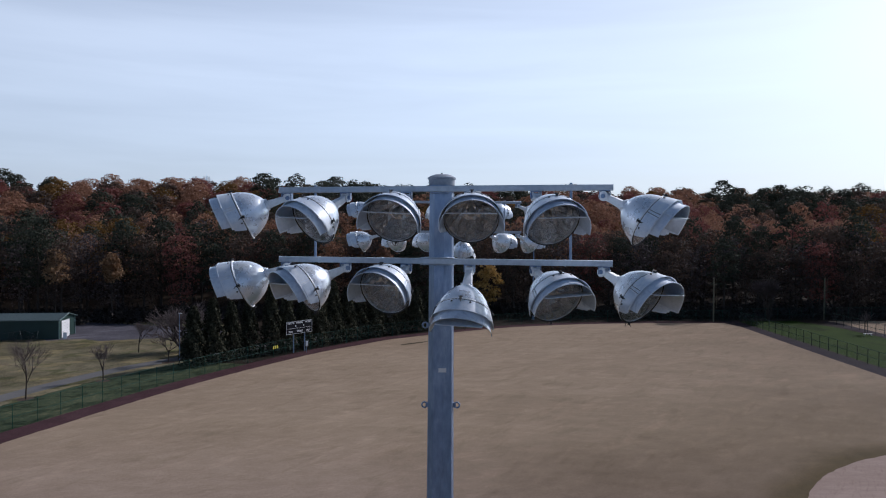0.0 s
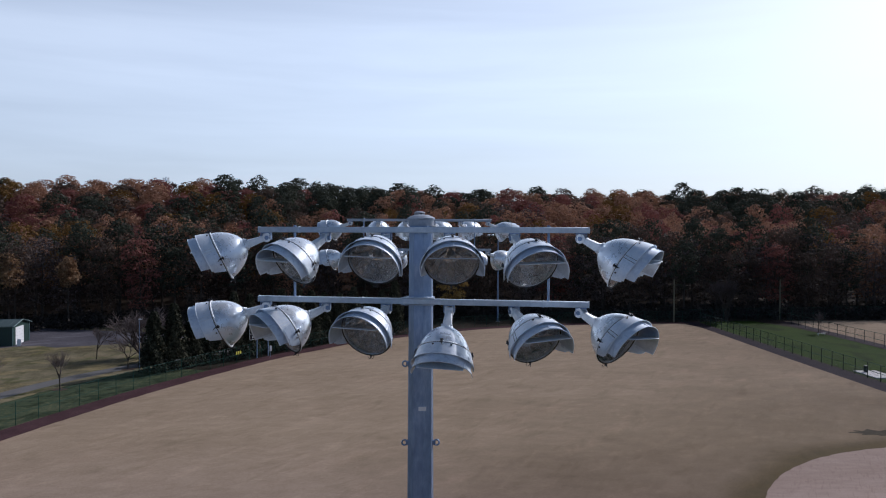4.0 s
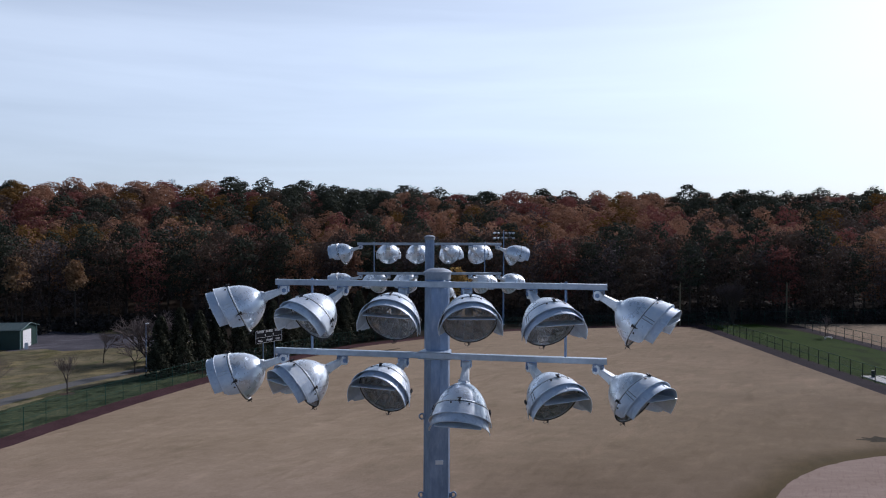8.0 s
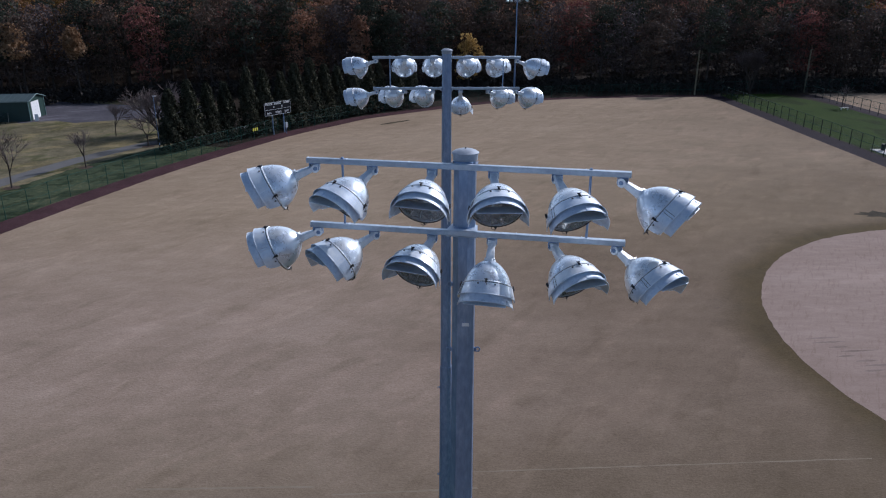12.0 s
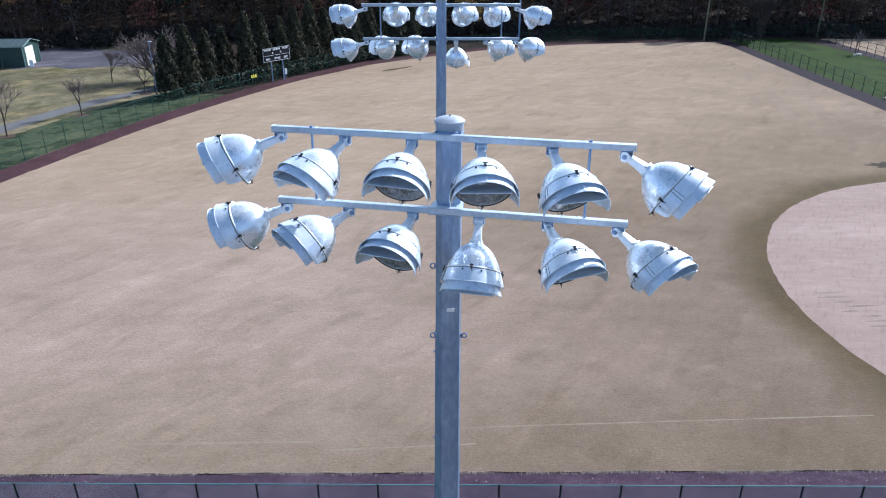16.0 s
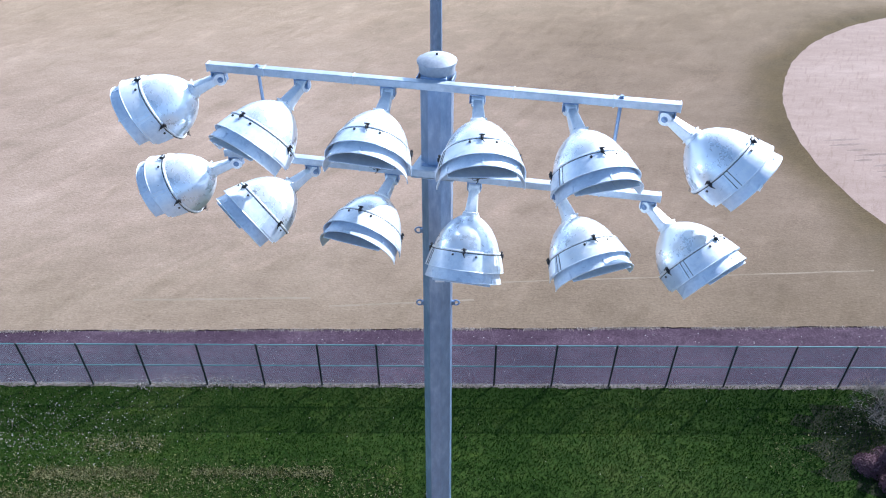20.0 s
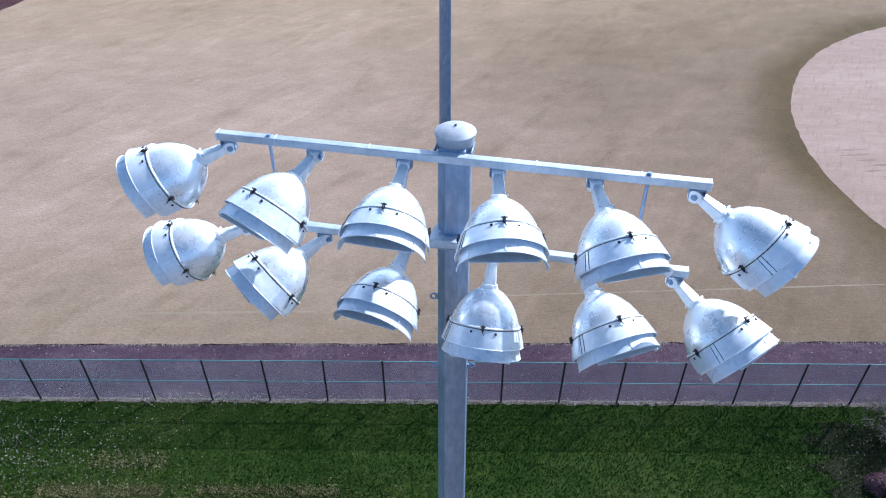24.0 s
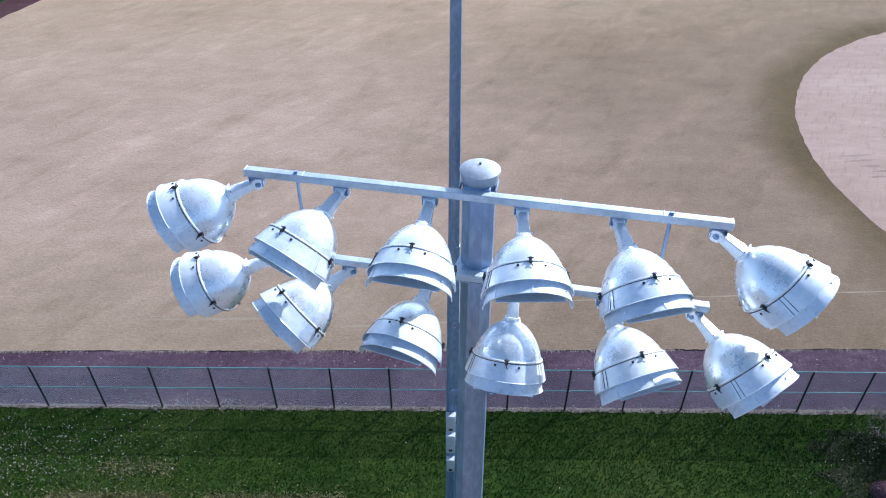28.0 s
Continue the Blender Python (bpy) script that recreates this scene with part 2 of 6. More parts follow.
# darker, bluer copy: the shafts' shaded side is in the colour
GALV = material("shaded_galvanised_steel", [(0.13, 0.20, 0.345), (0.225, 0.32, 0.49), (0.39, 0.49, 0.66)], (1.2, 16.0), rough=(0.38, 0.58), metal=0.55, bump=0.0006, bump_scale=120, stretch=(1, 1, 0.35), object_space=True)
CAPS = material("weathered_cap", [(0.265, 0.296, 0.353), (0.359, 0.400, 0.462), (0.468, 0.504, 0.563)], (4.0, 30.0), rough=(0.6, 0.8), metal=0.3, bump=0.001, bump_scale=60, object_space=True)
# floodlight metals are tinted blue to carry the sky's reflection
ALU = material("spun_aluminium", [(0.68, 0.77, 0.89), (0.82, 0.89, 0.97), (0.90, 0.95, 0.99)], (2.0, 9.0), rough=(0.22, 0.36), metal=0.45, bump=0.0016, bump_scale=6, object_space=True, each=0.3)
VISOR = material("visor_aluminium", [(0.60, 0.69, 0.81), (0.75, 0.83, 0.93), (0.85, 0.91, 0.97)], (3.0, 24.0), rough=(0.28, 0.44), metal=0.18, bump=0.0015, bump_scale=16, object_space=True, each=0.3)
HOOD = material("weathered_hood", [(0.54, 0.62, 0.74), (0.68, 0.76, 0.87), (0.81, 0.88, 0.95)], (3.0, 24.0), rough=(0.45, 0.65), metal=0.22, bump=0.0015, bump_scale=16, object_space=True, each=0.3)
LOUVER = material("pale_louver", [(0.66, 0.75, 0.88), (0.78, 0.86, 0.95), (0.90, 0.95, 0.98)], (3.0, 24.0), rough=(0.45, 0.65), metal=0.1, bump=0.0015, bump_scale=16, object_space=True, each=0.3)
HOOD_INSIDE = material("inner_hood_tone", [(0.42, 0.48, 0.58), (0.54, 0.61, 0.70), (0.68, 0.74, 0.82)], (3.0, 22.0), rough=(0.35, 0.55), metal=0.5, object_space=True, each=0.2)
FACET = material("bright_reflector", [(0.70, 0.73, 0.77), (0.88, 0.90, 0.93), (0.97, 0.98, 0.99)], (5.0, 14.0), rough=(0.10, 0.30), metal=0.75, object_space=True, island=0.9, contrast=(0.25, 0.75))
CAST = material("cast_aluminium", [(0.610, 0.647, 0.695), (0.781, 0.817, 0.854), (0.903, 0.927, 0.964)], (4.0, 40.0), rough=(0.45, 0.6), metal=0.4, bump=0.001, bump_scale=90, object_space=True)
BLACK = material("black_latch", [(0.012, 0.012, 0.014), (0.03, 0.03, 0.034)], (20, 80), rough=(0.45, 0.6), object_space=True)
GREEN_PIPE = material("green_vinyl_pipe", [(0.010, 0.050, 0.038), (0.018, 0.078, 0.060)], (2.0, 12.0), rough=(0.6, 0.8), spec=0.2, object_space=True)
TEAL_RAIL = material("teal_vinyl_rail", [(0.075, 0.19, 0.20), (0.12, 0.27, 0.27)], (1.0, 8.0), rough=(0.55, 0.75), spec=0.2)
DARK_POST = material("dark_vinyl_post", [(0.006, 0.014, 0.014), (0.012, 0.026, 0.025)], (2.0, 12.0), rough=(0.35, 0.5))
# pale blue-grey, so the sky's sheen on the wire is in its colour
WIRE = material("sky_pale_vinyl_wire", [(0.10, 0.145, 0.18), (0.15, 0.205, 0.245)], (1.0, 9.0), rough=(0.5, 0.7), spec=0.2)
GREEN_WIRE = material("green_wire", [(0.022, 0.056, 0.041), (0.036, 0.083, 0.060)], (1.0, 9.0), rough=(0.6, 0.8), spec=0.2)
DARK_TRACK = material("dark_cinder", [(0.010, 0.006, 0.011), (0.016, 0.011, 0.019), (0.029, 0.021, 0.030)], (0.30, 3.0), bump=0.015, bump_scale=40, grain=(13.0, 0.9), spec=0.06)
BARK = material("bark", [(0.038, 0.032, 0.027), (0.070, 0.057, 0.049), (0.112, 0.095, 0.081)], (1.0, 9.0), bump=0.02, bump_scale=14, stretch=(1, 1, 0.3), spec=0.06)
TWIG = material("pale_twigs", [(0.111, 0.085, 0.076), (0.170, 0.136, 0.128), (0.238, 0.200, 0.187)], (1.0, 7.0), spec=0.06)
SIDING = material("green_metal_siding", [(0.010, 0.032, 0.028), (0.018, 0.05, 0.044)], (0.5, 5.0), rough=(0.45, 0.6))
ROOF = material("green_metal_roof", [(0.036, 0.062, 0.065), (0.055, 0.088, 0.090)], (0.4, 4.0), rough=(0.4, 0.55))
TRIM = material("pale_green_trim", [(0.16, 0.25, 0.25), (0.24, 0.35, 0.34)], (0.4, 4.0), rough=(0.4, 0.55))
WHITE = material("white_paint", [(0.70, 0.71, 0.72), (0.80, 0.81, 0.82)], (0.8, 8.0), rough=(0.5, 0.65))
BOARD = material("scoreboard_black", [(0.008, 0.009, 0.013), (0.015, 0.017, 0.022)], (0.7, 9.0), rough=(0.75, 0.9), spec=0.15)
LETTER = material("white_lettering", [(0.62, 0.64, 0.66), (0.74, 0.76, 0.78)], (1.0, 10.0))
YELLOW = material("yellow_sign", [(0.50, 0.46, 0.04), (0.62, 0.58, 0.07)], (1.0, 10.0))
FOUL = material("weathered_foul_pole", [(0.12, 0.105, 0.065), (0.19, 0.168, 0.105)], (0.6, 6.0), rough=(0.5, 0.7))
CONCRETE = material("concrete", [(0.36, 0.36, 0.35), (0.48, 0.475, 0.46)], (0.5, 8.0), bump=0.004)
GREY_BOX = material("grey_enclosure", [(0.42, 0.45, 0.50), (0.54, 0.57, 0.62)], (2.0, 15.0), rough=(0.45, 0.6), metal=0.3, object_space=True)
LAMP_GLASS = material("frosted_lamp", [(0.66, 0.67, 0.66), (0.78, 0.79, 0.78)], (8, 40), rough=(0.15, 0.25), object_space=True)
FALLEN = material("fallen_leaves", [(0.075, 0.056, 0.037), (0.180, 0.150, 0.120), (0.365, 0.340, 0.308)], (2.0, 20.0), island=0.8, spec=0.06)
RUST = material("rust_foliage", [(0.130, 0.065, 0.041), (0.295, 0.152, 0.094), (0.470, 0.275, 0.178)], (0.14, 0.8), island=0.10, each=0.14, leaf=0.32, spec=0.2)
CRIMSON = material("crimson_foliage", [(0.105, 0.038, 0.034), (0.215, 0.080, 0.068), (0.34, 0.145, 0.115)], (0.14, 0.8), island=0.10, each=0.14, leaf=0.30, spec=0.2)
OCHRE = material("ochre_foliage", [(0.075, 0.042, 0.013), (0.150, 0.082, 0.024), (0.235, 0.135, 0.042)], (0.12, 0.8), island=0.10, each=0.14, leaf=0.30, spec=0.2)
GOLD = material("golden_foliage", [(0.15, 0.085, 0.045), (0.28, 0.165, 0.090), (0.42, 0.28, 0.165)], (0.3, 1.4), island=0.3, each=0.14, leaf=0.40, spec=0.2)
# amber leaves brightened so the sun on this tree is in the colour
AMBER = material("sunlit_amber_foliage", [(0.19, 0.112, 0.035), (0.37, 0.23, 0.072), (0.55, 0.37, 0.135)], (0.3, 1.4), island=0.3, each=0.14, leaf=0.40, spec=0.2)
OLIVE = material("olive_foliage", [(0.054, 0.038, 0.032), (0.097, 0.069, 0.055), (0.152, 0.108, 0.081)], (0.12, 0.8), island=0.10, each=0.14, leaf=0.22, spec=0.2)
PINE = material("pine_foliage", [(0.025, 0.030, 0.022), (0.050, 0.057, 0.041), (0.085, 0.092, 0.064)], (0.12, 0.9), island=0.2, each=0.1, leaf=0.2, spec=0.15)
BARE = material("bare_crown", [(0.058, 0.045, 0.044), (0.105, 0.083, 0.080), (0.158, 0.130, 0.124)], (0.12, 0.9), island=0.2, leaf=0.12, spec=0.2)
# brush colour lowered so the shade at the woods' foot is in it
BRUSH = material("shade_dark_brush", [(0.020, 0.017, 0.016), (0.037, 0.032, 0.028), (0.060, 0.050, 0.042)], (0.2, 1.0), island=0.25, leaf=0.15, spec=0.2)
STRAW = material("dry_straw", [(0.088, 0.092, 0.031), (0.158, 0.154, 0.066), (0.238, 0.224, 0.119)], (0.5, 4.0), island=0.5, leaf=0.2, spec=0.06)
CYPRESS = material("cypress_foliage", [(0.020, 0.022, 0.015), (0.046, 0.049, 0.032), (0.098, 0.096, 0.064)], (0.6, 3.0), island=0.35, each=0.1, leaf=0.15, spec=0.1)
PLUM = material("plum_shrub", [(0.07, 0.032, 0.045), (0.12, 0.06, 0.08), (0.17, 0.10, 0.12)], (1.0, 6.0), island=0.3, leaf=0.2)


def glass_pane(name):
    m = bpy.data.materials.new(name)
    m.use_nodes = True
    n, l = m.node_tree.nodes, m.node_tree.links
    n.clear()
    clear = n.new("ShaderNodeBsdfTransparent")
    clear.inputs["Color"].default_value = (0.93, 0.94, 0.95, 1)
    gloss = n.new("ShaderNodeBsdfGlossy")
    gloss.inputs["Roughness"].default_value = 0.06
    film_noise = n.new("ShaderNodeTexNoise")
    film_noise.inputs["Scale"].default_value = 7
    edge = n.new("ShaderNodeFresnel")
    edge.inputs["IOR"].default_value = 1.5
    # pale diffuse film brightens the lens in place of light off the mirror
    film = n.new("ShaderNodeBsdfDiffuse")
    film.inputs["Color"].default_value = (0.66, 0.68, 0.72, 1)
    amount = n.new("ShaderNodeMapRange")
    amount.inputs["From Min"].default_value, amount.inputs["From Max"].default_value = 0.35, 0.8
    amount.inputs["To Min"].default_value, amount.inputs["To Max"].default_value = 0.07, 0.26
    l.new(film_noise.outputs["Fac"], amount.inputs["Value"])
    filmed = n.new("ShaderNodeMixShader")
    l.new(amount.outputs["Result"], filmed.inputs["Fac"])
    l.new(clear.outputs["BSDF"], filmed.inputs[1])
    l.new(film.outputs["BSDF"], filmed.inputs[2])
    both = n.new("ShaderNodeMixShader")
    l.new(edge.outputs["Fac"], both.inputs["Fac"])
    l.new(filmed.outputs["Shader"], both.inputs[1])
    l.new(gloss.outputs["BSDF"], both.inputs[2])
    out = n.new("ShaderNodeOutputMaterial")
    l.new(both.outputs["Shader"], out.inputs["Surface"])
    return m


def darker_ring(m, centre, r0, r1, tone, wander=22.0):
    """Older, darker growth in a broad ring round the infield."""
    n, l = m.node_tree.nodes, m.node_tree.links
    b = n["Principled BSDF"]
    source = b.inputs["Base Color"].links[0].from_socket
    pos = n.new("ShaderNodeNewGeometry").outputs["Position"]
    d = n.new("ShaderNodeVectorMath")
    d.operation = "DISTANCE"
    d.inputs[1].default_value = centre
    l.new(pos, d.inputs[0])
    wob = n.new("ShaderNodeTexNoise")
    wob.inputs["Scale"].default_value, wob.inputs["Detail"].default_value = 0.12, 5
    l.new(pos, wob.inputs["Vector"])
    shift = n.new("ShaderNodeMath")
    shift.operation = "MULTIPLY_ADD"
    shift.inputs[1].default_value = wander
    l.new(wob.outputs["Fac"], shift.inputs[0])
    l.new(d.outputs["Value"], shift.inputs[2])
    k = n.new("ShaderNodeMapRange")
    k.interpolation_type = "SMOOTHSTEP"
    k.inputs["From Min"].default_value, k.inputs["From Max"].default_value = r0 + wander / 2, r1 + wander / 2
    k.inputs["To Min"].default_value, k.inputs["To Max"].default_value = 1.0, 0.0
    l.new(shift.outputs[0], k.inputs["Value"])
    mx = n.new("ShaderNodeMix")
    mx.data_type, mx.blend_type = "RGBA", "MULTIPLY"
    mx.inputs["B"].default_value = (*tone, 1)
    l.new(k.outputs["Result"], mx.inputs["Factor"])
    l.new(source, mx.inputs["A"])
    l.new(mx.outputs["Result"], b.inputs["Base Color"])


def tone_streaks(m, turn, scale, squeeze, tone, lo, hi):
    """Long soft streaks along one direction: worn turf, scuffed metal, painted shade patches."""
    n, l = m.node_tree.nodes, m.node_tree.links
    b = n["Principled BSDF"]
    source = b.inputs["Base Color"].links[0].from_socket
    pos = n.new("ShaderNodeNewGeometry").outputs["Position"]
    mp = n.new("ShaderNodeMapping")
    mp.vector_type = "TEXTURE"
    mp.inputs["Rotation"].default_value = (0, 0, radians(turn))
    mp.inputs["Scale"].default_value = (1 / scale, 1 / (scale * squeeze), 1)
    l.new(pos, mp.inputs["Vector"])
    tex = n.new("ShaderNodeTexNoise")
    tex.inputs["Scale"].default_value, tex.inputs["Detail"].default_value, tex.inputs["Roughness"].default_value = 1.0, 5, 0.62
    tex.inputs["Distortion"].default_value = 0.5
    l.new(mp.outputs["Vector"], tex.inputs["Vector"])
    k = n.new("ShaderNodeMapRange")
    k.interpolation_type = "SMOOTHSTEP"
    k.inputs["From Min"].default_value, k.inputs["From Max"].default_value = lo, hi
    l.new(tex.outputs["Fac"], k.inputs["Value"])
    mx = n.new("ShaderNodeMix")
    mx.data_type, mx.blend_type = "RGBA", "MULTIPLY"
    mx.inputs["B"].default_value = (*tone, 1)
    l.new(k.outputs["Result"], mx.inputs["Factor"])
    l.new(source, mx.inputs["A"])
    l.new(mx.outputs["Result"], b.inputs["Base Color"])


def along_fence(m, y0, y1, tone):
    """A belt of another growth, from y0 where it is full to y1 where it ends raggedly."""
    n, l = m.node_tree.nodes, m.node_tree.links
    b = n["Principled BSDF"]
    source = b.inputs["Base Color"].links[0].from_socket
    pos = n.new("ShaderNodeNewGeometry").outputs["Position"]
    axis = n.new("ShaderNodeSeparateXYZ")
    l.new(pos, axis.inputs["Vector"])
    wob = n.new("ShaderNodeTexNoise")
    wob.inputs["Scale"].default_value, wob.inputs["Detail"].default_value, wob.inputs["Roughness"].default_value = 0.45, 6, 0.65
    l.new(pos, wob.inputs["Vector"])
    shift = n.new("ShaderNodeMath")
    shift.operation = "MULTIPLY_ADD"
    shift.inputs[1].default_value = 9.0
    l.new(wob.outputs["Fac"], shift.inputs[0])
    l.new(axis.outputs["Y"], shift.inputs[2])
    k = n.new("ShaderNodeMapRange")
    k.interpolation_type = "SMOOTHSTEP"
    k.inputs["From Min"].default_value, k.inputs["From Max"].default_value = y0 + 4.5, y1 + 4.5
    k.inputs["To Min"].default_value, k.inputs["To Max"].default_value = 1.0, 0.0
    l.new(shift.outputs[0], k.inputs["Value"])
    mx = n.new("ShaderNodeMix")
    mx.data_type, mx.blend_type = "RGBA", "MULTIPLY"
    mx.inputs["B"].default_value = (*tone, 1)
    l.new(k.outputs["Result"], mx.inputs["Factor"])
    l.new(source, mx.inputs["A"])
    l.new(mx.outputs["Result"], b.inputs["Base Color"])


for m, amount, rough in ((ALU, 0.6, 0.16), (VISOR, 0.6, 0.20), (HOOD, 0.35, 0.25), (GALV, 0.5, 0.22)):
    bsdf = m.node_tree.nodes["Principled BSDF"]
    bsdf.inputs["Coat Weight"].default_value = amount      # sun-bleached skin of the metal
    bsdf.inputs["Coat Roughness"].default_value = rough
tone_streaks(VISOR, 20, 26, 2.2, (0.50, 0.53, 0.58), 0.655, 0.70)
tone_streaks(ALU, 70, 22, 1.8, (0.62, 0.65, 0.70), 0.665, 0.71)
tone_streaks(VISOR, 0, 9, 1.3, (0.82, 0.84, 0.87), 0.56, 0.74)
tone_streaks(ALU, 0, 5, 1.2, (0.88, 0.89, 0.91), 0.54, 0.76)
tone_streaks(HOOD, 0, 11, 1.3, (0.72, 0.75, 0.79), 0.55, 0.72)
tone_streaks(GALV, 0, 6, 1.0, (0.80, 0.82, 0.85), 0.54, 0.72)
tone_streaks(CLAY, 62, 0.5, 7.0, (0.88, 0.86, 0.85), 0.52, 0.66)
tone_streaks(CLAY, 20, 0.12, 2.0, (1.10, 1.10, 1.10), 0.50, 0.64)
tone_streaks(CINDER, 2, 0.25, 4.0, (1.30, 1.28, 1.26), 0.54, 0.68)
tone_streaks(CINDER, 40, 1.5, 1.3, (0.72, 0.72, 0.74), 0.56, 0.70)
tone_streaks(ROUGH, 25, 0.10, 2.0, (1.55, 1.45, 1.25), 0.50, 0.66)
tone_streaks(ROUGH, 70, 0.20, 1.4, (0.62, 0.72, 0.55), 0.52, 0.64)
tone_streaks(ROUGH, 10, 1.3, 1.5, (1.25, 1.2, 1.1), 0.54, 0.70)
tone_streaks(GRAVEL, 30, 0.10, 2.5, (1.5, 1.5, 1.52), 0.50, 0.66)
# shade patches on the side lawn, painted as darker grass
tone_streaks(LUSH, 100, 0.10, 2.0, (0.50, 0.52, 0.55), 0.50, 0.62)
tone_streaks(VERGE, 60, 0.25, 1.6, (0.52, 0.58, 0.55), 0.50, 0.60)
tone_streaks(VERGE, 20, 0.9, 1.6, (1.7, 1.5, 1.45), 0.52, 0.66)
tone_streaks(VERGE, 80, 2.6, 1.4, (0.6, 0.66, 0.62), 0.54, 0.66)
tone_streaks(GREEN, 3, 0.25, 5.0, (1.30, 1.22, 1.0), 0.54, 0.70)
tone_streaks(TURF, 52, 0.10, 3.2, (1.13, 1.12, 1.13), 0.48, 0.68)
tone_streaks(TURF, 58, 0.16, 3.0, (0.88, 0.88, 0.86), 0.52, 0.68)
tone_streaks(TURF, 47, 0.55, 1.8, (1.10, 1.10, 1.10), 0.52, 0.72)
tone_streaks(TURF, 40, 1.6, 1.6, (1.08, 1.08, 1.08), 0.55, 0.70)
tone_streaks(TURF, 10, 3.5, 1.3, (0.84, 0.83, 0.80), 0.56, 0.74)
along_fence(TURF, 28.2, 39.0, (0.80, 0.81, 0.76))
along_fence(TURF, 78.0, 44.0, (1.01, 1.01, 0.91))
darker_ring(TURF, (51.9, 43.3, 0), 20, 74, (0.56, 0.54, 0.49))
darker_ring(TURF, (88, 118, 0), 10, 78, (0.66, 0.63, 0.60))
darker_ring(TURF, (51.9, 43.3, 0), 27.3, 31.0, (0.54, 0.53, 0.38), 4.0)
LENS = glass_pane("pale_film_lens_glass")


# ---- mesh helpers ----
def obj(name, bm, mat, parent=None, label="", smooth=True, at=None):
    """Links a bmesh as one object, under a parent if given."""
    me = bpy.data.meshes.new(name)
    bmesh.ops.recalc_face_normals(bm, faces=bm.faces)
    bm.to_mesh(me)
    bm.free()
    me.materials.append(mat)
    if smooth:
        me.shade_smooth()
        me.set_sharp_from_angle(angle=radians(38))
    ob = new(name, me)
    if parent is not None:
        ob.parent = parent
    if at is not None:
        ob.matrix_basis = at
    if label:
        tagged(ob, label)
    return ob


def part(name, bm, mat, parent, label="", smooth=True, at=None):
    return obj(name, bm, mat, parent, label, smooth, at)


def shared(name, me, parent, m):
    """One more piece on mesh data that exists already."""
    ob = new(name, me)
    ob.parent = parent
    ob.matrix_basis = m
    return ob


def thing(name, m, label, category, group="", kind=""):
    ob = new(name)
    ob.empty_display_size = 0.2
    ob.matrix_basis = m
    return tagged(ob, label, category, group, kind)


def add_box(bm, size, m=Matrix(), bevel=0.0):
    v = bmesh.ops.create_cube(bm, size=1.0, matrix=m @ Matrix.Diagonal((*size, 1)))["verts"]
    if bevel:
        es = list({e for x in v for e in x.link_edges})
        bmesh.ops.bevel(bm, geom=es, offset=bevel, segments=1, affect="EDGES")
    return bm


def add_tube(bm, a, b, ra, rb, sides=8, cap=True):
    """A tapered tube from a to b."""
    a, b = Vector(a), Vector(b)
    q = (b - a).to_track_quat("Z", "Y").to_matrix()
    rings = []
    for p, r in ((a, ra), (b, rb)):
        rings.append([bm.verts.new(p + q @ Vector((r * math.cos(2 * math.pi * i / sides), r * math.sin(2 * math.pi * i / sides), 0))) for i in range(sides)])
    for i in range(sides):
        j = (i + 1) % sides
        bm.faces.new((rings[0][i], rings[0][j], rings[1][j], rings[1][i]))
    if cap:
        bm.faces.new(rings[0][::-1])
        bm.faces.new(rings[1])
    return bm


def add_revolve(bm, profile, sides=32, start=0.0, end=360.0, jitter=0.0, rng=None):
    """Turns (y, r) round the y axis; the angle counts from +z. An open arc when less than a full turn."""
    full = end - start >= 359.9
    n = sides if full else sides + 1
    rings = []
    for y, r in profile:
        ring = []
        for i in range(n):
            w = radians(start + (end - start) * i / sides)
            k = 1 + (rng.uniform(-jitter, jitter) if rng else 0)
            ring.append(bm.verts.new((r * k * math.sin(w), y, r * k * math.cos(w))))
        rings.append(ring)
    for a, b in zip(rings, rings[1:]):
        for i in range(n if full else n - 1):
            j = (i + 1) % n
            bm.faces.new((a[i], a[j], b[j], b[i]))
    return bm, rings


def add_ring(bm, major, minor, m=Matrix(), sides=28, minor_sides=6, start=0.0, end=360.0):
    """A torus or an arc of one, in the xz plane of m."""
    full = end - start >= 359.9
    n = sides if full else sides + 1
    loops = []
    for i in range(n):
        w = radians(start + (end - start) * i / sides)
        loops.append([bm.verts.new(m @ Vector(((major + minor * math.cos(u)) * math.sin(w), minor * math.sin(u), (major + minor * math.cos(u)) * math.cos(w)))) for u in [2 * math.pi * k / minor_sides for k in range(minor_sides)]])
    for i in range(n if full else n - 1):
        a, b = loops[i], loops[(i + 1) % n]
        for k in range(minor_sides):
            q = (k + 1) % minor_sides
            bm.faces.new((a[k], a[q], b[q], b[k]))
    return bm


def thicken(bm, amount):
    bmesh.ops.recalc_face_normals(bm, faces=bm.faces)
    bmesh.ops.solidify(bm, geom=list(bm.faces), thickness=amount)
    return bm


def from_arrays(name, verts, faces, mats, index=None):
    """A mesh from numpy quads (n, 4)."""
    me = bpy.data.meshes.new(name)
    me.vertices.add(len(verts))
    me.vertices.foreach_set("co", np.asarray(verts, np.float32).ravel())
    k = faces.shape[1]
    me.loops.add(faces.size)
    me.loops.foreach_set("vertex_index", faces.astype(np.int32).ravel())
    me.polygons.add(len(faces))
    me.polygons.foreach_set("loop_start", np.arange(0, faces.size, k, dtype=np.int32))
    for m in mats:
        me.materials.append(m)
    if index is not None:
        me.polygons.foreach_set("material_index", np.asarray(index, np.int32))
    me.update(calc_edges=True)
    return me


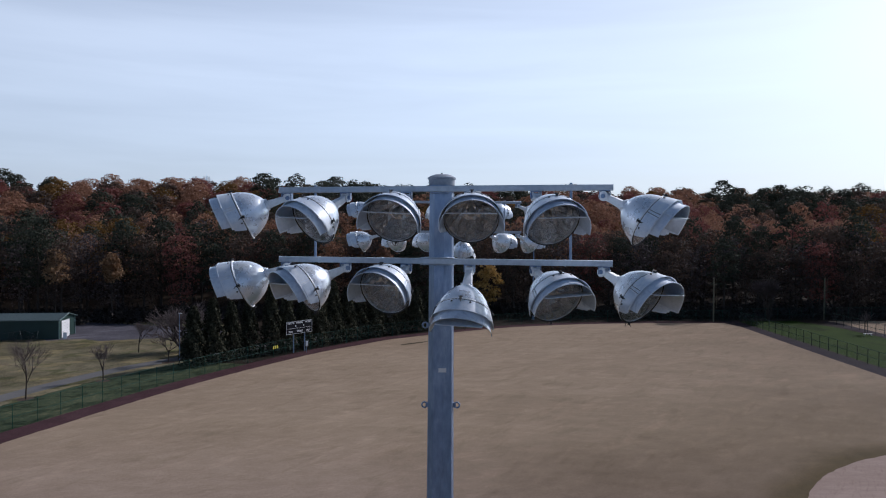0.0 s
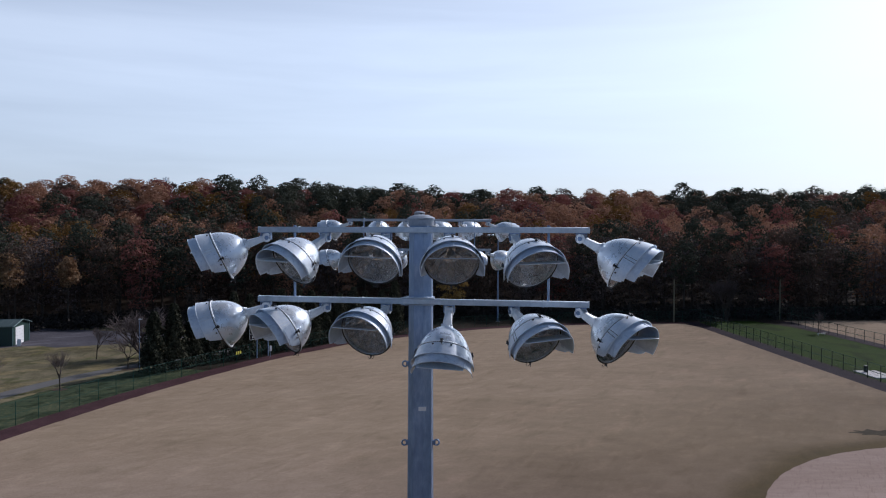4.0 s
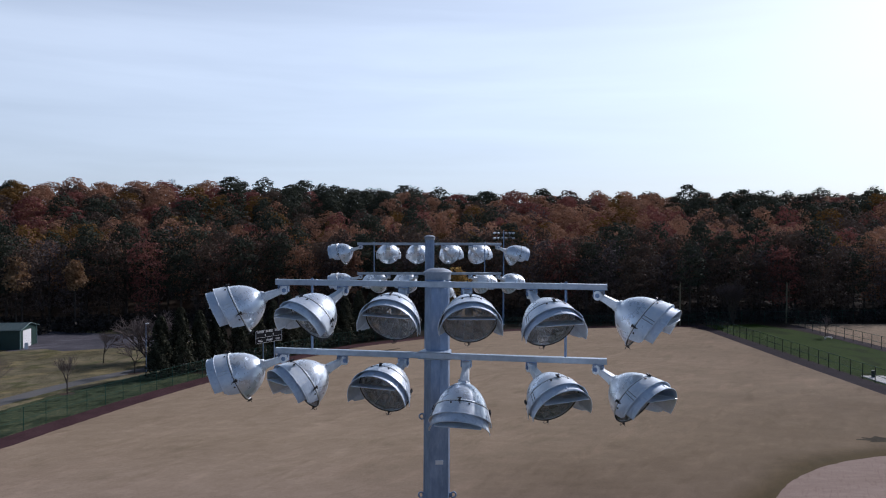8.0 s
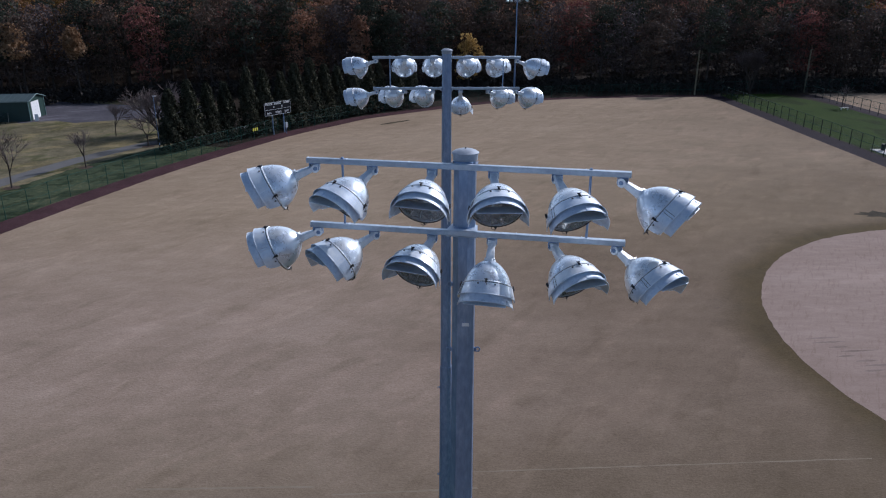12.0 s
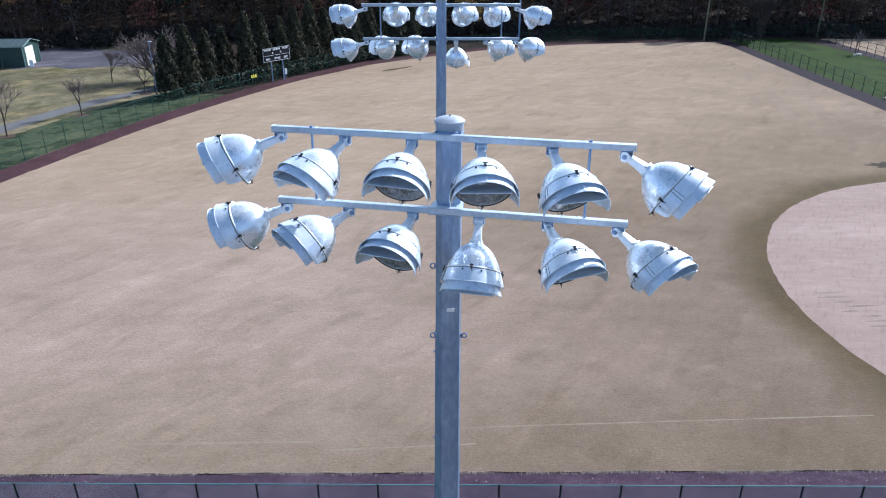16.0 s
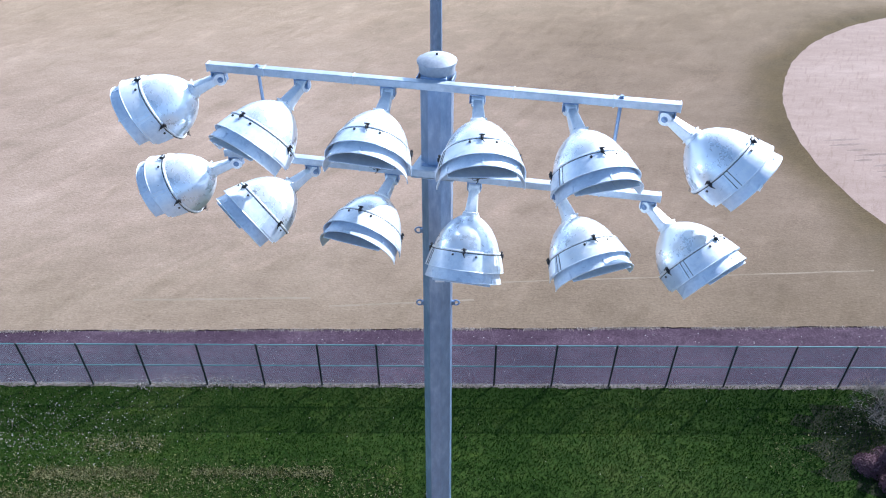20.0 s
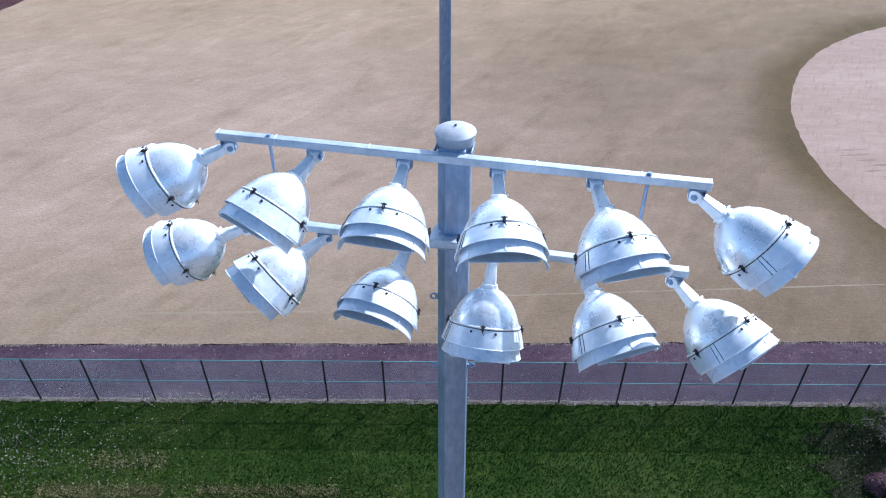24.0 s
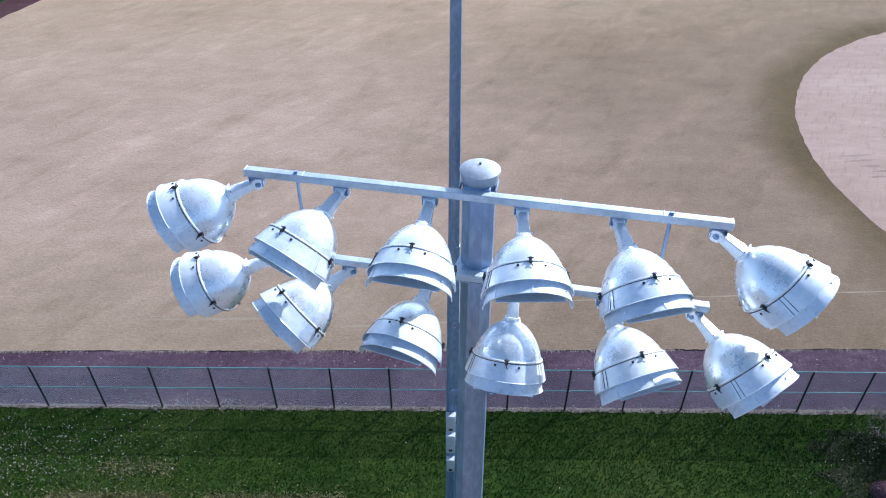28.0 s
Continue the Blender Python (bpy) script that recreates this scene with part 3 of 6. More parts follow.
def spline(points, step=1.0):
    """A smooth line through a few points, resampled at even steps."""
    p = [Vector((*q, 0)) for q in points]
    out = []
    for i in range(len(p) - 1):
        a, b, c, d = p[max(i - 1, 0)], p[i], p[i + 1], p[min(i + 2, len(p) - 1)]
        for k in range(20):
            t = k / 20
            out.append(0.5 * ((2 * b) + (c - a) * t + (2 * a - 5 * b + 4 * c - d) * t * t + (3 * b - a - 3 * c + d) * t ** 3))
    out.append(p[-1])
    even, rest = [out[0]], step
    for a, b in zip(out, out[1:]):
        length = (b - a).length
        while rest <= length:
            even.append(a.lerp(b, rest / length))
            rest += step
        rest -= length
    return even


def offset(line, amount):
    """The line moved to its right by amount."""
    out = []
    for i, p in enumerate(line):
        d = (line[min(i + 1, len(line) - 1)] - line[max(i - 1, 0)]).normalized()
        out.append(p + Vector((d.y, -d.x, 0)) * amount)
    return out


def rise(x, y):
    """Height of the ground: flat playing fields, then a wooded slope."""
    t = min(max((y - 196) / 130, 0), 1)
    crest = 18.6 + 5.0 * min(max((-x - 20) / 90, 0), 1)
    return crest * t * t * (3 - 2 * t)


def patch(name, outline, z, mat, label, category="ground"):
    bm = bmesh.new()
    bm.faces.new([bm.verts.new((p[0], p[1], z)) for p in outline])
    ob = obj(name, bm, mat, smooth=False)
    return tagged(ob, label, category, kind="structure")


def strip(name, left, right, z, mat, label, category="ground"):
    bm = bmesh.new()
    a = [bm.verts.new((p[0], p[1], z)) for p in left]
    b = [bm.verts.new((p[0], p[1], z)) for p in right]
    for i in range(len(a) - 1):
        bm.faces.new((a[i], a[i + 1], b[i + 1], b[i]))
    ob = obj(name, bm, mat, smooth=False)
    return tagged(ob, label, category, kind="structure")


def ragged(line, amount, rng):
    return [p + Vector((rng.uniform(-amount, amount), rng.uniform(-amount, amount), 0)) for p in line]


rng = random.Random(5)

# ---- ground ----
axis_x = sorted(set([-2500, -1600, -1000, -700, -500] + list(range(-400, 401, 20)) + [500, 700, 1000, 1600, 2500]))
axis_y = sorted(set([-2500, -1600, -1000, -600, -300, -150, -60, 0, 60, 120, 170] + list(range(190, 345, 10)) + [380, 450, 600, 900, 1500, 2500]))
gv = np.array([(x, y, rise(x, y) - 0.004) for y in axis_y for x in axis_x])
nx = len(axis_x)
gf = np.array([(j * nx + i, j * nx + i + 1, (j + 1) * nx + i + 1, (j + 1) * nx + i) for j in range(len(axis_y) - 1) for i in range(nx - 1)])
tagged(new("ground", from_arrays("ground", gv, gf, [LITTER])), "dark brown leaf-strewn ground rising under the woods, shade in its colour", "ground", kind="structure")

FENCE_Y = 24.0
outer = spline([(-50.5, 24.0), (-49.0, 45.0), (-46.0, 66.0), (-43.65, 75.35), (-40.3, 86.9), (-35.9, 99.7), (-27.1, 119.3), (-20.0, 130.7), (-12.5, 140.4), (8.6, 157.0), (27.6, 164.8), (47.2, 168.6), (64.0, 169.2)], 1.0)
inner = offset(outer, 3.3)
inner = [p for p in inner if p.y > 27.4]
right_x, right_fence = 62.4, 65.9
near_edge = ragged([Vector((x * 0.15, 27.40 + 0.012 * x * 0.15 + 0.02 * math.sin(x * 0.11), 0)) for x in range(-313, 423)], 0.035, rng)

patch("rough_grass", [(-400, 24), (-46, 24), (-49, 45), (-43, 75), (-35, 99), (-40, 111), (-43.5, 124), (-46, 150), (-60, 166), (-140, 168), (-400, 160)], 0.004, ROUGH, "pale dry winter grass with worn bare patches")
patch("near_lawn", [(-300, 6.0), (300, 6.0), (300, 24.05), (-300, 24.05)], 0.004, GREEN, "green lawn with scattered fallen leaves along the fence", "lawn")
soil = [Vector((19.4 + (3.6 + rng.uniform(-1.1, 0.7)) * math.cos(2 * math.pi * i / 60) * 1.15, 20.9 + (2.6 + rng.uniform(-0.7, 0.4)) * math.sin(2 * math.pi * i / 60), 0)) for i in range(60)]
patch("bare_soil", soil, 0.009, SOIL, "dark bare soil and leaf litter round the lawn shrubs", "soil")
patch("second_field", [(-160, -190), (160, -190), (160, 5.9), (-160, 5.9)], 0.006, TURF, "tan dormant grass of the field behind the poles", "field")
lawn_out = spline([(-56.5, 60.0), (-54.0, 74.0), (-51.5, 84.0), (-48.6, 95.0), (-44.8, 104.0), (-40.5, 112.0)], 1.0)
lawn_in = spline([(-47.0, 60.0), (-43.7, 75.3), (-40.6, 86.0), (-37.0, 96.8), (-33.0, 106.4), (-31.4, 109.8)], 1.0)
n_l = min(len(lawn_out), len(lawn_in))
strip("verge_lawn", ragged([lawn_out[round(i * (len(lawn_out) - 1) / (n_l - 1))] for i in range(n_l)], 0.3, rng), [lawn_in[round(i * (len(lawn_in) - 1) / (n_l - 1))] for i in range(n_l)], 0.010, VERGE, "narrow green grass verge between fence and path", "lawn")
patch("right_lawn", [(66.4, 20), (84.5, 20), (86.0, 140), (84.0, 160), (80.0, 172), (66.4, 170)], 0.010, LUSH, "green grass strip between two fenced fields", "lawn")
patch("far_field_clay", [(88.5, 30), (260, 30), (260, 178), (88.0, 172)], 0.010, TURF, "tan dormant grass of the neighbouring field", "field")
field = list(near_edge) + [Vector((right_x, 60, 0)), Vector((right_x, 120, 0)), Vector((63.0, 160, 0)), Vector((61.5, 165.5, 0))] + ragged(inner[::-1], 0.08, rng)
field = [p for p in field if p.x > -47.3]
patch("outfield", field, 0.050, TURF, "tan dormant outfield grass with mottled mowing marks", "field")
bm = bmesh.new()
lip_a = [bm.verts.new((p.x, p.y - 0.004, 0.049)) for p in near_edge]
lip_b = [bm.verts.new((p.x, p.y - 0.012, 0.0)) for p in near_edge]
for i in range(len(lip_a) - 1):
    bm.faces.new((lip_a[i], lip_a[i + 1], lip_b[i + 1], lip_b[i]))
tagged(obj("turf_edge", bm, EARTH, smooth=False), "dark cut edge of the outfield turf", "turf edge", kind="structure")
strip("warning_track_near", [Vector((-50.5 + i, 24.05, 0)) for i in range(118)], [Vector((-50.5 + i, 27.75, 0)) for i in range(118)], 0.012, CINDER, "purple-brown cinder warning track along the fence", "warning track")
foot = [Vector((-50 + 0.25 * i, 23.86, 0)) for i in range(468)]
strip("dirt_edging", ragged(foot, 0.05, rng), ragged([p + Vector((0, 0.24, 0)) for p in foot], 0.03, rng), 0.020, DIRT, "pale worn dirt under the fence line", "ground")
m_in = offset(outer, 3.6)
strip("warning_track_outfield", outer, m_in, 0.012, PLUM_TRACK, "plum-red cinder track curving along the outfield fence", "warning track")
strip("warning_track_right", [Vector((right_x - 0.2, 24 + i, 0)) for i in range(147)], [Vector((right_fence + 0.1, 24 + i, 0)) for i in range(147)], 0.014, DARK_TRACK, "dark cinder track along the side fence", "warning track")
strip("warning_track_far", [Vector((85.3, 24 + i, 0)) for i in range(147)], [Vector((88.7, 24 + i, 0)) for i in range(147)], 0.014, DARK_TRACK, "dark cinder track of the neighbouring field", "warning track")
disc = ragged([Vector((51.9 + 27.0 * math.cos(2 * math.pi * i / 220), 43.3 + 26.6 * math.sin(2 * math.pi * i / 220), 0)) for i in range(220)], 0.07, rng)
patch("infield", [p for p in disc if p.x < right_x - 1], 0.056, CLAY, "pale pinkish clay infield with raked marks", "infield")
path_mid = spline([(-57.0, 60.0), (-56.3, 76.0), (-54.0, 88.0), (-50.4, 101.0), (-45.2, 111.6), (-36.0, 124.0), (-22.0, 142.0)], 1.0)
strip("path", offset(path_mid, -1.5), offset(path_mid, 1.5), 0.016, ASPHALT, "grey asphalt path curving past the outfield", "path")
patch("gravel_lot", ragged([Vector(p) for p in [(-76.5, 131, 0), (-70, 134, 0), (-66, 131, 0), (-60, 134, 0), (-50, 137, 0), (-47, 139, 0), (-46, 146, 0), (-48, 153, 0), (-56, 151, 0), (-66, 153, 0), (-84, 158, 0), (-84, 142, 0)]], 0.8, rng), 0.012, GRAVEL, "grey gravel lot beside a metal shed", "gravel")
# old chalk lines and a dark blotch in the turf
for a, b, w in (((-13.5, 29.30), (-5.0, 29.50), 0.07), ((2.0, 30.6), (23.5, 31.75), 0.04), ((-4.0, 28.9), (3.0, 29.4), 0.05)):
    steps = 24
    line = [Vector((a[0] + (b[0] - a[0]) * i / steps, a[1] + (b[1] - a[1]) * i / steps, 0)) for i in range(steps + 1)]
    strip("chalk_line", ragged(offset(line, -w), 0.03, rng), ragged(offset(line, w), 0.03, rng), 0.054, CHALK, "faint worn chalk line in the grass", "chalk line")
blot = [Vector((49.0 + (2.2 + rng.uniform(-0.8, 0.6)) * math.cos(2 * math.pi * i / 30) * 1.2, 74.6 + (1.1 + rng.uniform(-0.5, 0.4)) * math.sin(2 * math.pi * i / 30), 0)) for i in range(30)]
scar = [Vector((-7.2 + 3.6 * math.cos(2 * math.pi * i / 30) * 0.72 - (0.5 + rng.uniform(-0.15, 0.15)) * math.sin(2 * math.pi * i / 30) * 0.69, 131.9 + 3.6 * math.cos(2 * math.pi * i / 30) * 0.69 + (0.5 + rng.uniform(-0.15, 0.15)) * math.sin(2 * math.pi * i / 30) * 0.72, 0)) for i in range(30)]
patch("turf_scar", scar, 0.054, DARK_TURF, "thin dark scar in the grass by the far fence", "grass patch")
for k in range(9):
    x0, y0, ln = 26.7 + 0.22 * k + rng.uniform(-0.3, 0.5), 45.2 - 0.64 * k, rng.uniform(1.2, 3.0)
    line = [Vector((x0 + ln * i / 10, y0 + 0.10 * ln * i / 10, 0)) for i in range(11)]
    wide = [0.12 * math.sin(math.pi * (i + 0.4) / 10.8) for i in range(11)]
    strip("rake_mark", [p + Vector((0, w + rng.uniform(-0.03, 0.03), 0)) for p, w in zip(line, wide)], [p - Vector((0, w + rng.uniform(-0.03, 0.03), 0)) for p, w in zip(line, wide)], 0.060, DAMP, "short damp rake mark in the clay", "rake mark")
patch("turf_stain", blot, 0.054, DARK_TURF, "dark patch in the outfield grass", "grass patch")


# ---- floodlights ----
RIM, LIFT = 0.521, 0.027      # knuckle to rim along the beam; height of the beam's axis over the knuckle


def add_hood(bm, profile, w0, w1, steps=44):
    """A flared sheet over the rim: (y, r) rows; its half-width in degrees runs from w0 at the first row to w1 at the last."""
    rows = []
    for i, (y, r) in enumerate(profile):
        half = w0 + (w1 - w0) * i / (len(profile) - 1)
        rows.append([bm.verts.new((r * math.sin(radians(w)), y, r * math.cos(radians(w)))) for w in [half * (2 * q / steps - 1) for q in range(steps + 1)]])
    for a, b in zip(rows, rows[1:]):
        for q in range(steps):
            bm.faces.new((a[q], a[q + 1], b[q + 1], b[q]))
    return bm


def make_floodlight(name, label, group, m):
    """One sports floodlight: the knuckle at the origin, aiming along +y, its top towards +z."""
    top = thing(name, m, label, "floodlight", group)
    lift = pose(0, 0, LIFT)
    neck = RIM - 0.284
    # spun reflector housing, closed at its neck
    bm = bmesh.new()
    prof = [(0.0, 0.060), (0.010, 0.084), (0.030, 0.116), (0.058, 0.150), (0.092, 0.182), (0.132, 0.211), (0.176, 0.236), (0.222, 0.255), (0.262, 0.267), (0.284, 0.272)]
    _, rings = add_revolve(bm, [(neck + d, r) for d, r in prof], 44)
    bm.faces.new(rings[0])
    part("housing", bm, ALU, top, at=lift)
    # faceted mirror inside, pressed from separate petals that lean a little apart
    bm = bmesh.new()
    petal = random.Random(9)
    steps = [(neck + 0.055, 0.05), (neck + 0.080, 0.135), (neck + 0.140, 0.200), (neck + 0.210, 0.240), (RIM - 0.008, 0.262)]
    for (y0, r0), (y1, r1) in zip(steps, steps[1:]):
        for k in range(15):
            w0, w1 = 2 * math.pi * k / 15 + 0.012, 2 * math.pi * (k + 1) / 15 - 0.012
            quad = [bm.verts.new((r * math.sin(w), y + petal.uniform(-0.016, 0.016), r * math.cos(w))) for r, y, w in ((r0, y0, w0), (r0, y0, w1), (r1, y1, w1), (r1, y1, w0))]
            bm.faces.new(quad)
    bm.faces.new([bm.verts.new((0.052 * math.sin(2 * math.pi * k / 15), neck + 0.054, 0.052 * math.cos(2 * math.pi * k / 15))) for k in range(15)])
    part("reflector", bm, FACET, top, smooth=False, at=lift)
    # arc lamp: glass bulb on its base, with a bent frame wire
    bm = bmesh.new()
    add_revolve(bm, [(neck + 0.058, 0.02), (neck + 0.075, 0.026), (neck + 0.11, 0.027), (neck + 0.13, 0.042), (neck + 0.18, 0.046), (neck + 0.22, 0.030), (neck + 0.235, 0.004)], 14)
    lamp = part("lamp", bm, LAMP_GLASS, top, at=lift)
    bm = bmesh.new()
    add_ring(bm, 0.075, 0.004, pose(0, neck + 0.17, 0.01, 20, 0, 0), 18, 5, -100, 100)
    part("frame_wire", bm, WHITE, lamp)
    bm = bmesh.new()
    add_revolve(bm, [(RIM + 0.010, 0.264), (RIM + 0.020, 0.19), (RIM + 0.026, 0.1), (RIM + 0.028, 0.004)], 36)
    lens = part("lens", bm, LENS, top, at=lift)
    lens.visible_shadow = False
    # rolled clamp band and gasket
    bm = bmesh.new()
    add_ring(bm, 0.277, 0.0085, pose(0, RIM, 0), 48, 7)
    band = part("clamp_band", bm, CAST, top, at=lift)
    bm = bmesh.new()
    add_ring(bm, 0.2785, 0.0070, pose(0, RIM + 0.0115, 0), 44, 6)
    part("gasket", bm, BLACK, band)
    # visor: a long flared hood, its lower edges cut level
    bm = bmesh.new()
    add_hood(bm, [(RIM + 0.006, 0.282), (RIM + 0.04, 0.292), (RIM + 0.08, 0.304), (RIM + 0.115, 0.314), (RIM + 0.150, 0.323)], 118, 104)
    outer_visor = part("visor", thicken(bm, 0.003), VISOR, top, at=lift)
    for s in (-1, 1):
        # overlapping side sheet
        bm = bmesh.new()
        rows = []
        for y, r, lo, hi in ((RIM + 0.016, 0.2890, 70, 121), (RIM + 0.07, 0.3050, 70, 115), (RIM + 0.134, 0.3230, 71, 108)):
            rows.append([bm.verts.new((s * r * math.sin(radians(lo + (hi - lo) * q / 10)), y, r * math.cos(radians(lo + (hi - lo) * q / 10)))) for q in range(11)])
        for a, b in zip(rows, rows[1:]):
            for q in range(10):
                bm.faces.new((a[q], a[q + 1], b[q + 1], b[q]))
        part("side_sheet", thicken(bm, 0.002), VISOR, outer_visor)
        bm = bmesh.new()
        for w in (61, 67):
            turn = pose(0, 0, 0, 0, s * w, 0)
            add_tube(bm, turn @ Vector((0, RIM + 0.012, 0.2850)), turn @ Vector((0, RIM + 0.146, 0.3245)), 0.0026, 0.0026, 5)
        part("seam", bm, BLACK if s > 0 else CAST, outer_visor)
    bm = bmesh.new()
    for q in range(49):
        w = radians(-104 + 208 * q / 48)
        v = radians(-104 + 208 * (q + 1) / 48)
        if q < 48:
            add_tube(bm, (0.324 * math.sin(w), RIM + 0.150, 0.324 * math.cos(w)), (0.324 * math.sin(v), RIM + 0.150, 0.324 * math.cos(v)), 0.0032, 0.0032, 4, cap=False)
    part("rolled_edge", bm, VISOR, outer_visor)
    # second hood, set inside the first and reaching further out
    bm = bmesh.new()
    add_hood(bm, [(RIM + 0.060, 0.284), (RIM + 0.12, 0.290), (RIM + 0.18, 0.299), (RIM + 0.240, 0.314)], 104, 95)
    inner_visor = part("visor_extension", thicken(bm, 0.003), HOOD, top, at=lift)
    # added sheet that gives the hood's inside a tone darker than its outside
    bm = bmesh.new()
    add_hood(bm, [(RIM + 0.030, 0.275), (RIM + 0.08, 0.2805), (RIM + 0.16, 0.2905), (RIM + 0.234, 0.3085)], 100, 93)
    part("liner", bm, HOOD_INSIDE, inner_visor)
    bm = bmesh.new()
    for q in range(40):
        w, v = radians(-95 + 190 * q / 40), radians(-95 + 190 * (q + 1) / 40)
        add_tube(bm, (0.314 * math.sin(w), RIM + 0.241, 0.314 * math.cos(w)), (0.314 * math.sin(v), RIM + 0.241, 0.314 * math.cos(v)), 0.0040, 0.0040, 4, cap=False)
    part("rolled_edge", bm, VISOR, inner_visor)
    for w in (-52, 0, 52):
        bm = bmesh.new()
        turn = pose(0, 0, 0, 0, w, 0)
        add_box(bm, (0.014, 0.054, 0.004), turn @ pose(0, RIM + 0.205, 0.3065, 13.0, 0, 0))
        for k in (0.188, 0.224):
            add_tube(bm, turn @ Vector((0, RIM + k, 0.296)), turn @ Vector((0, RIM + k, 0.314)), 0.005, 0.004, 6)
        part("seam", bm, HOOD, inner_visor)
    # louver plate across the hood, with pressed ribs and a folded front lip
    bm = bmesh.new()
    rows = []
    for k in range(5):
        z, y = 0.058 + 0.127 * k / 4, RIM + 0.040 + 0.220 * k / 4
        half = (0.262, 0.264, 0.258, 0.248, 0.234)[k]
        rows.append([bm.verts.new((half * (q / 8 - 1), y, z)) for q in range(17)])
    for a, b in zip(rows, rows[1:]):
        for q in range(16):
            bm.faces.new((a[q], a[q + 1], b[q + 1], b[q]))
    louver = part("louver", thicken(bm, 0.003), LOUVER, top, at=lift)
    for x in (-0.19, -0.065, 0.065, 0.19):
        bm = bmesh.new()
        add_tube(bm, (x, RIM + 0.055, 0.070), (x, RIM + 0.257, 0.1862), 0.002, 0.002, 5)
        part("rib", bm, LOUVER, louver)
    bm = bmesh.new()
    add_box(bm, (0.468, 0.004, 0.007), pose(0, RIM + 0.262, 0.185), 0.001)
    part("lip", bm, VISOR, louver)
    # latches round the band
    for w in (0, 90, -90, 180):
        bm = bmesh.new()
        at = pose(0, 0, 0, 0, w, 0)
        add_box(bm, (0.022, 0.044, 0.012), at @ pose(0, RIM - 0.002, 0.290), 0.003)
        add_box(bm, (0.010, 0.030, 0.020), at @ pose(0, RIM + 0.014, 0.299), 0.003)
        add_tube(bm, at @ Vector((-0.021, RIM - 0.014, 0.297)), at @ Vector((0.021, RIM - 0.014, 0.297)), 0.005, 0.005, 6)
        add_tube(bm, at @ Vector((0.004, RIM + 0.02, 0.300)), at @ Vector((-0.012, RIM + 0.05, 0.304)), 0.004, 0.003, 5)
        part("latch", bm, BLACK, top, at=lift)
    for w in (-20, 17, 101, -101):
        bm = bmesh.new()
        add_box(bm, (0.017, 0.017, 0.009), pose(0, 0, 0, 0, w, 0) @ pose(0, RIM + 0.034, 0.294), 0.002)
        part("screw_tab", bm, BLACK, outer_visor)
    # safety wire loop under the rim
    bm = bmesh.new()
    add_ring(bm, 0.030, 0.0026, pose(0.01, RIM, -0.305, 0, 0, 12), 14, 5, 40, 320)
    part("wire_loop", bm, BLACK, top, at=lift)
    # neck collar and the boxed elbow arm that carries it
    bm = bmesh.new()
    add_revolve(bm, [(neck - 0.020, 0.03), (neck - 0.018, 0.066), (neck + 0.004, 0.074), (neck + 0.012, 0.070)], 18)
    collar = part("collar", bm, CAST, top, at=lift)
    for k in range(4):
        bm = bmesh.new()
        w = radians(45 + 90 * k)
        add_tube(bm, (0.056 * math.cos(w), neck - 0.034, 0.056 * math.sin(w)), (0.056 * math.cos(w), neck - 0.014, 0.056 * math.sin(w)), 0.008, 0.008, 6)
        part("bolt", bm, GALV, collar)
    bm = bmesh.new()
    add_box(bm, (0.104, 0.230, 0.092), pose(0, neck - 0.115, LIFT - 0.004), 0.008)
    for v in bm.verts:
        k = max(0.0, min(1.0, (v.co.y - neck + 0.23) / 0.23))
        v.co.x *= 0.66 + 0.34 * k
        v.co.z = (v.co.z - LIFT) * (0.62 + 0.38 * k) + LIFT * (0.12 + 0.88 * k)
    elbow = part("elbow", bm, CAST, top)
    bm = bmesh.new()
    add_box(bm, (0.122, 0.012, 0.108), pose(0, neck - 0.022, LIFT), 0.003)
    part("flange", bm, CAST, elbow)
    # knuckle with its toothed discs and through bolt
    bm = bmesh.new()
    for x0, x1, r in ((-0.046, -0.030, 0.050), (0.030, 0.046, 0.050), (-0.030, 0.030, 0.038)):
        add_tube(bm, (x0, 0, 0), (x1, 0, 0), r, r, 20)
    knuckle = part("knuckle", bm, CAST, top)
    bm = bmesh.new()
    add_tube(bm, (-0.060, 0, 0), (0.060, 0, 0), 0.013, 0.013, 6)
    for x in (-0.048, 0.048):
        add_tube(bm, (x - 0.003, 0, 0), (x + 0.003, 0, 0), 0.024, 0.024, 14)
    part("pivot_bolt", bm, GALV, knuckle)
    return top


ARM_H = 0.062


def make_hanger(parent, m, drop):
    """The clevis that carries one floodlight under its crossarm."""
    bm = bmesh.new()
    add_box(bm, (0.112, 0.072, 0.010), m @ pose(0, 0, -0.005), 0.002)
    for x in (-0.054, 0.054):
        add_box(bm, (0.008, 0.060, drop + 0.02), m @ pose(x, 0, -(drop + 0.02) / 2 - 0.004), 0.002)
    return part("hanger", bm, GALV, parent)


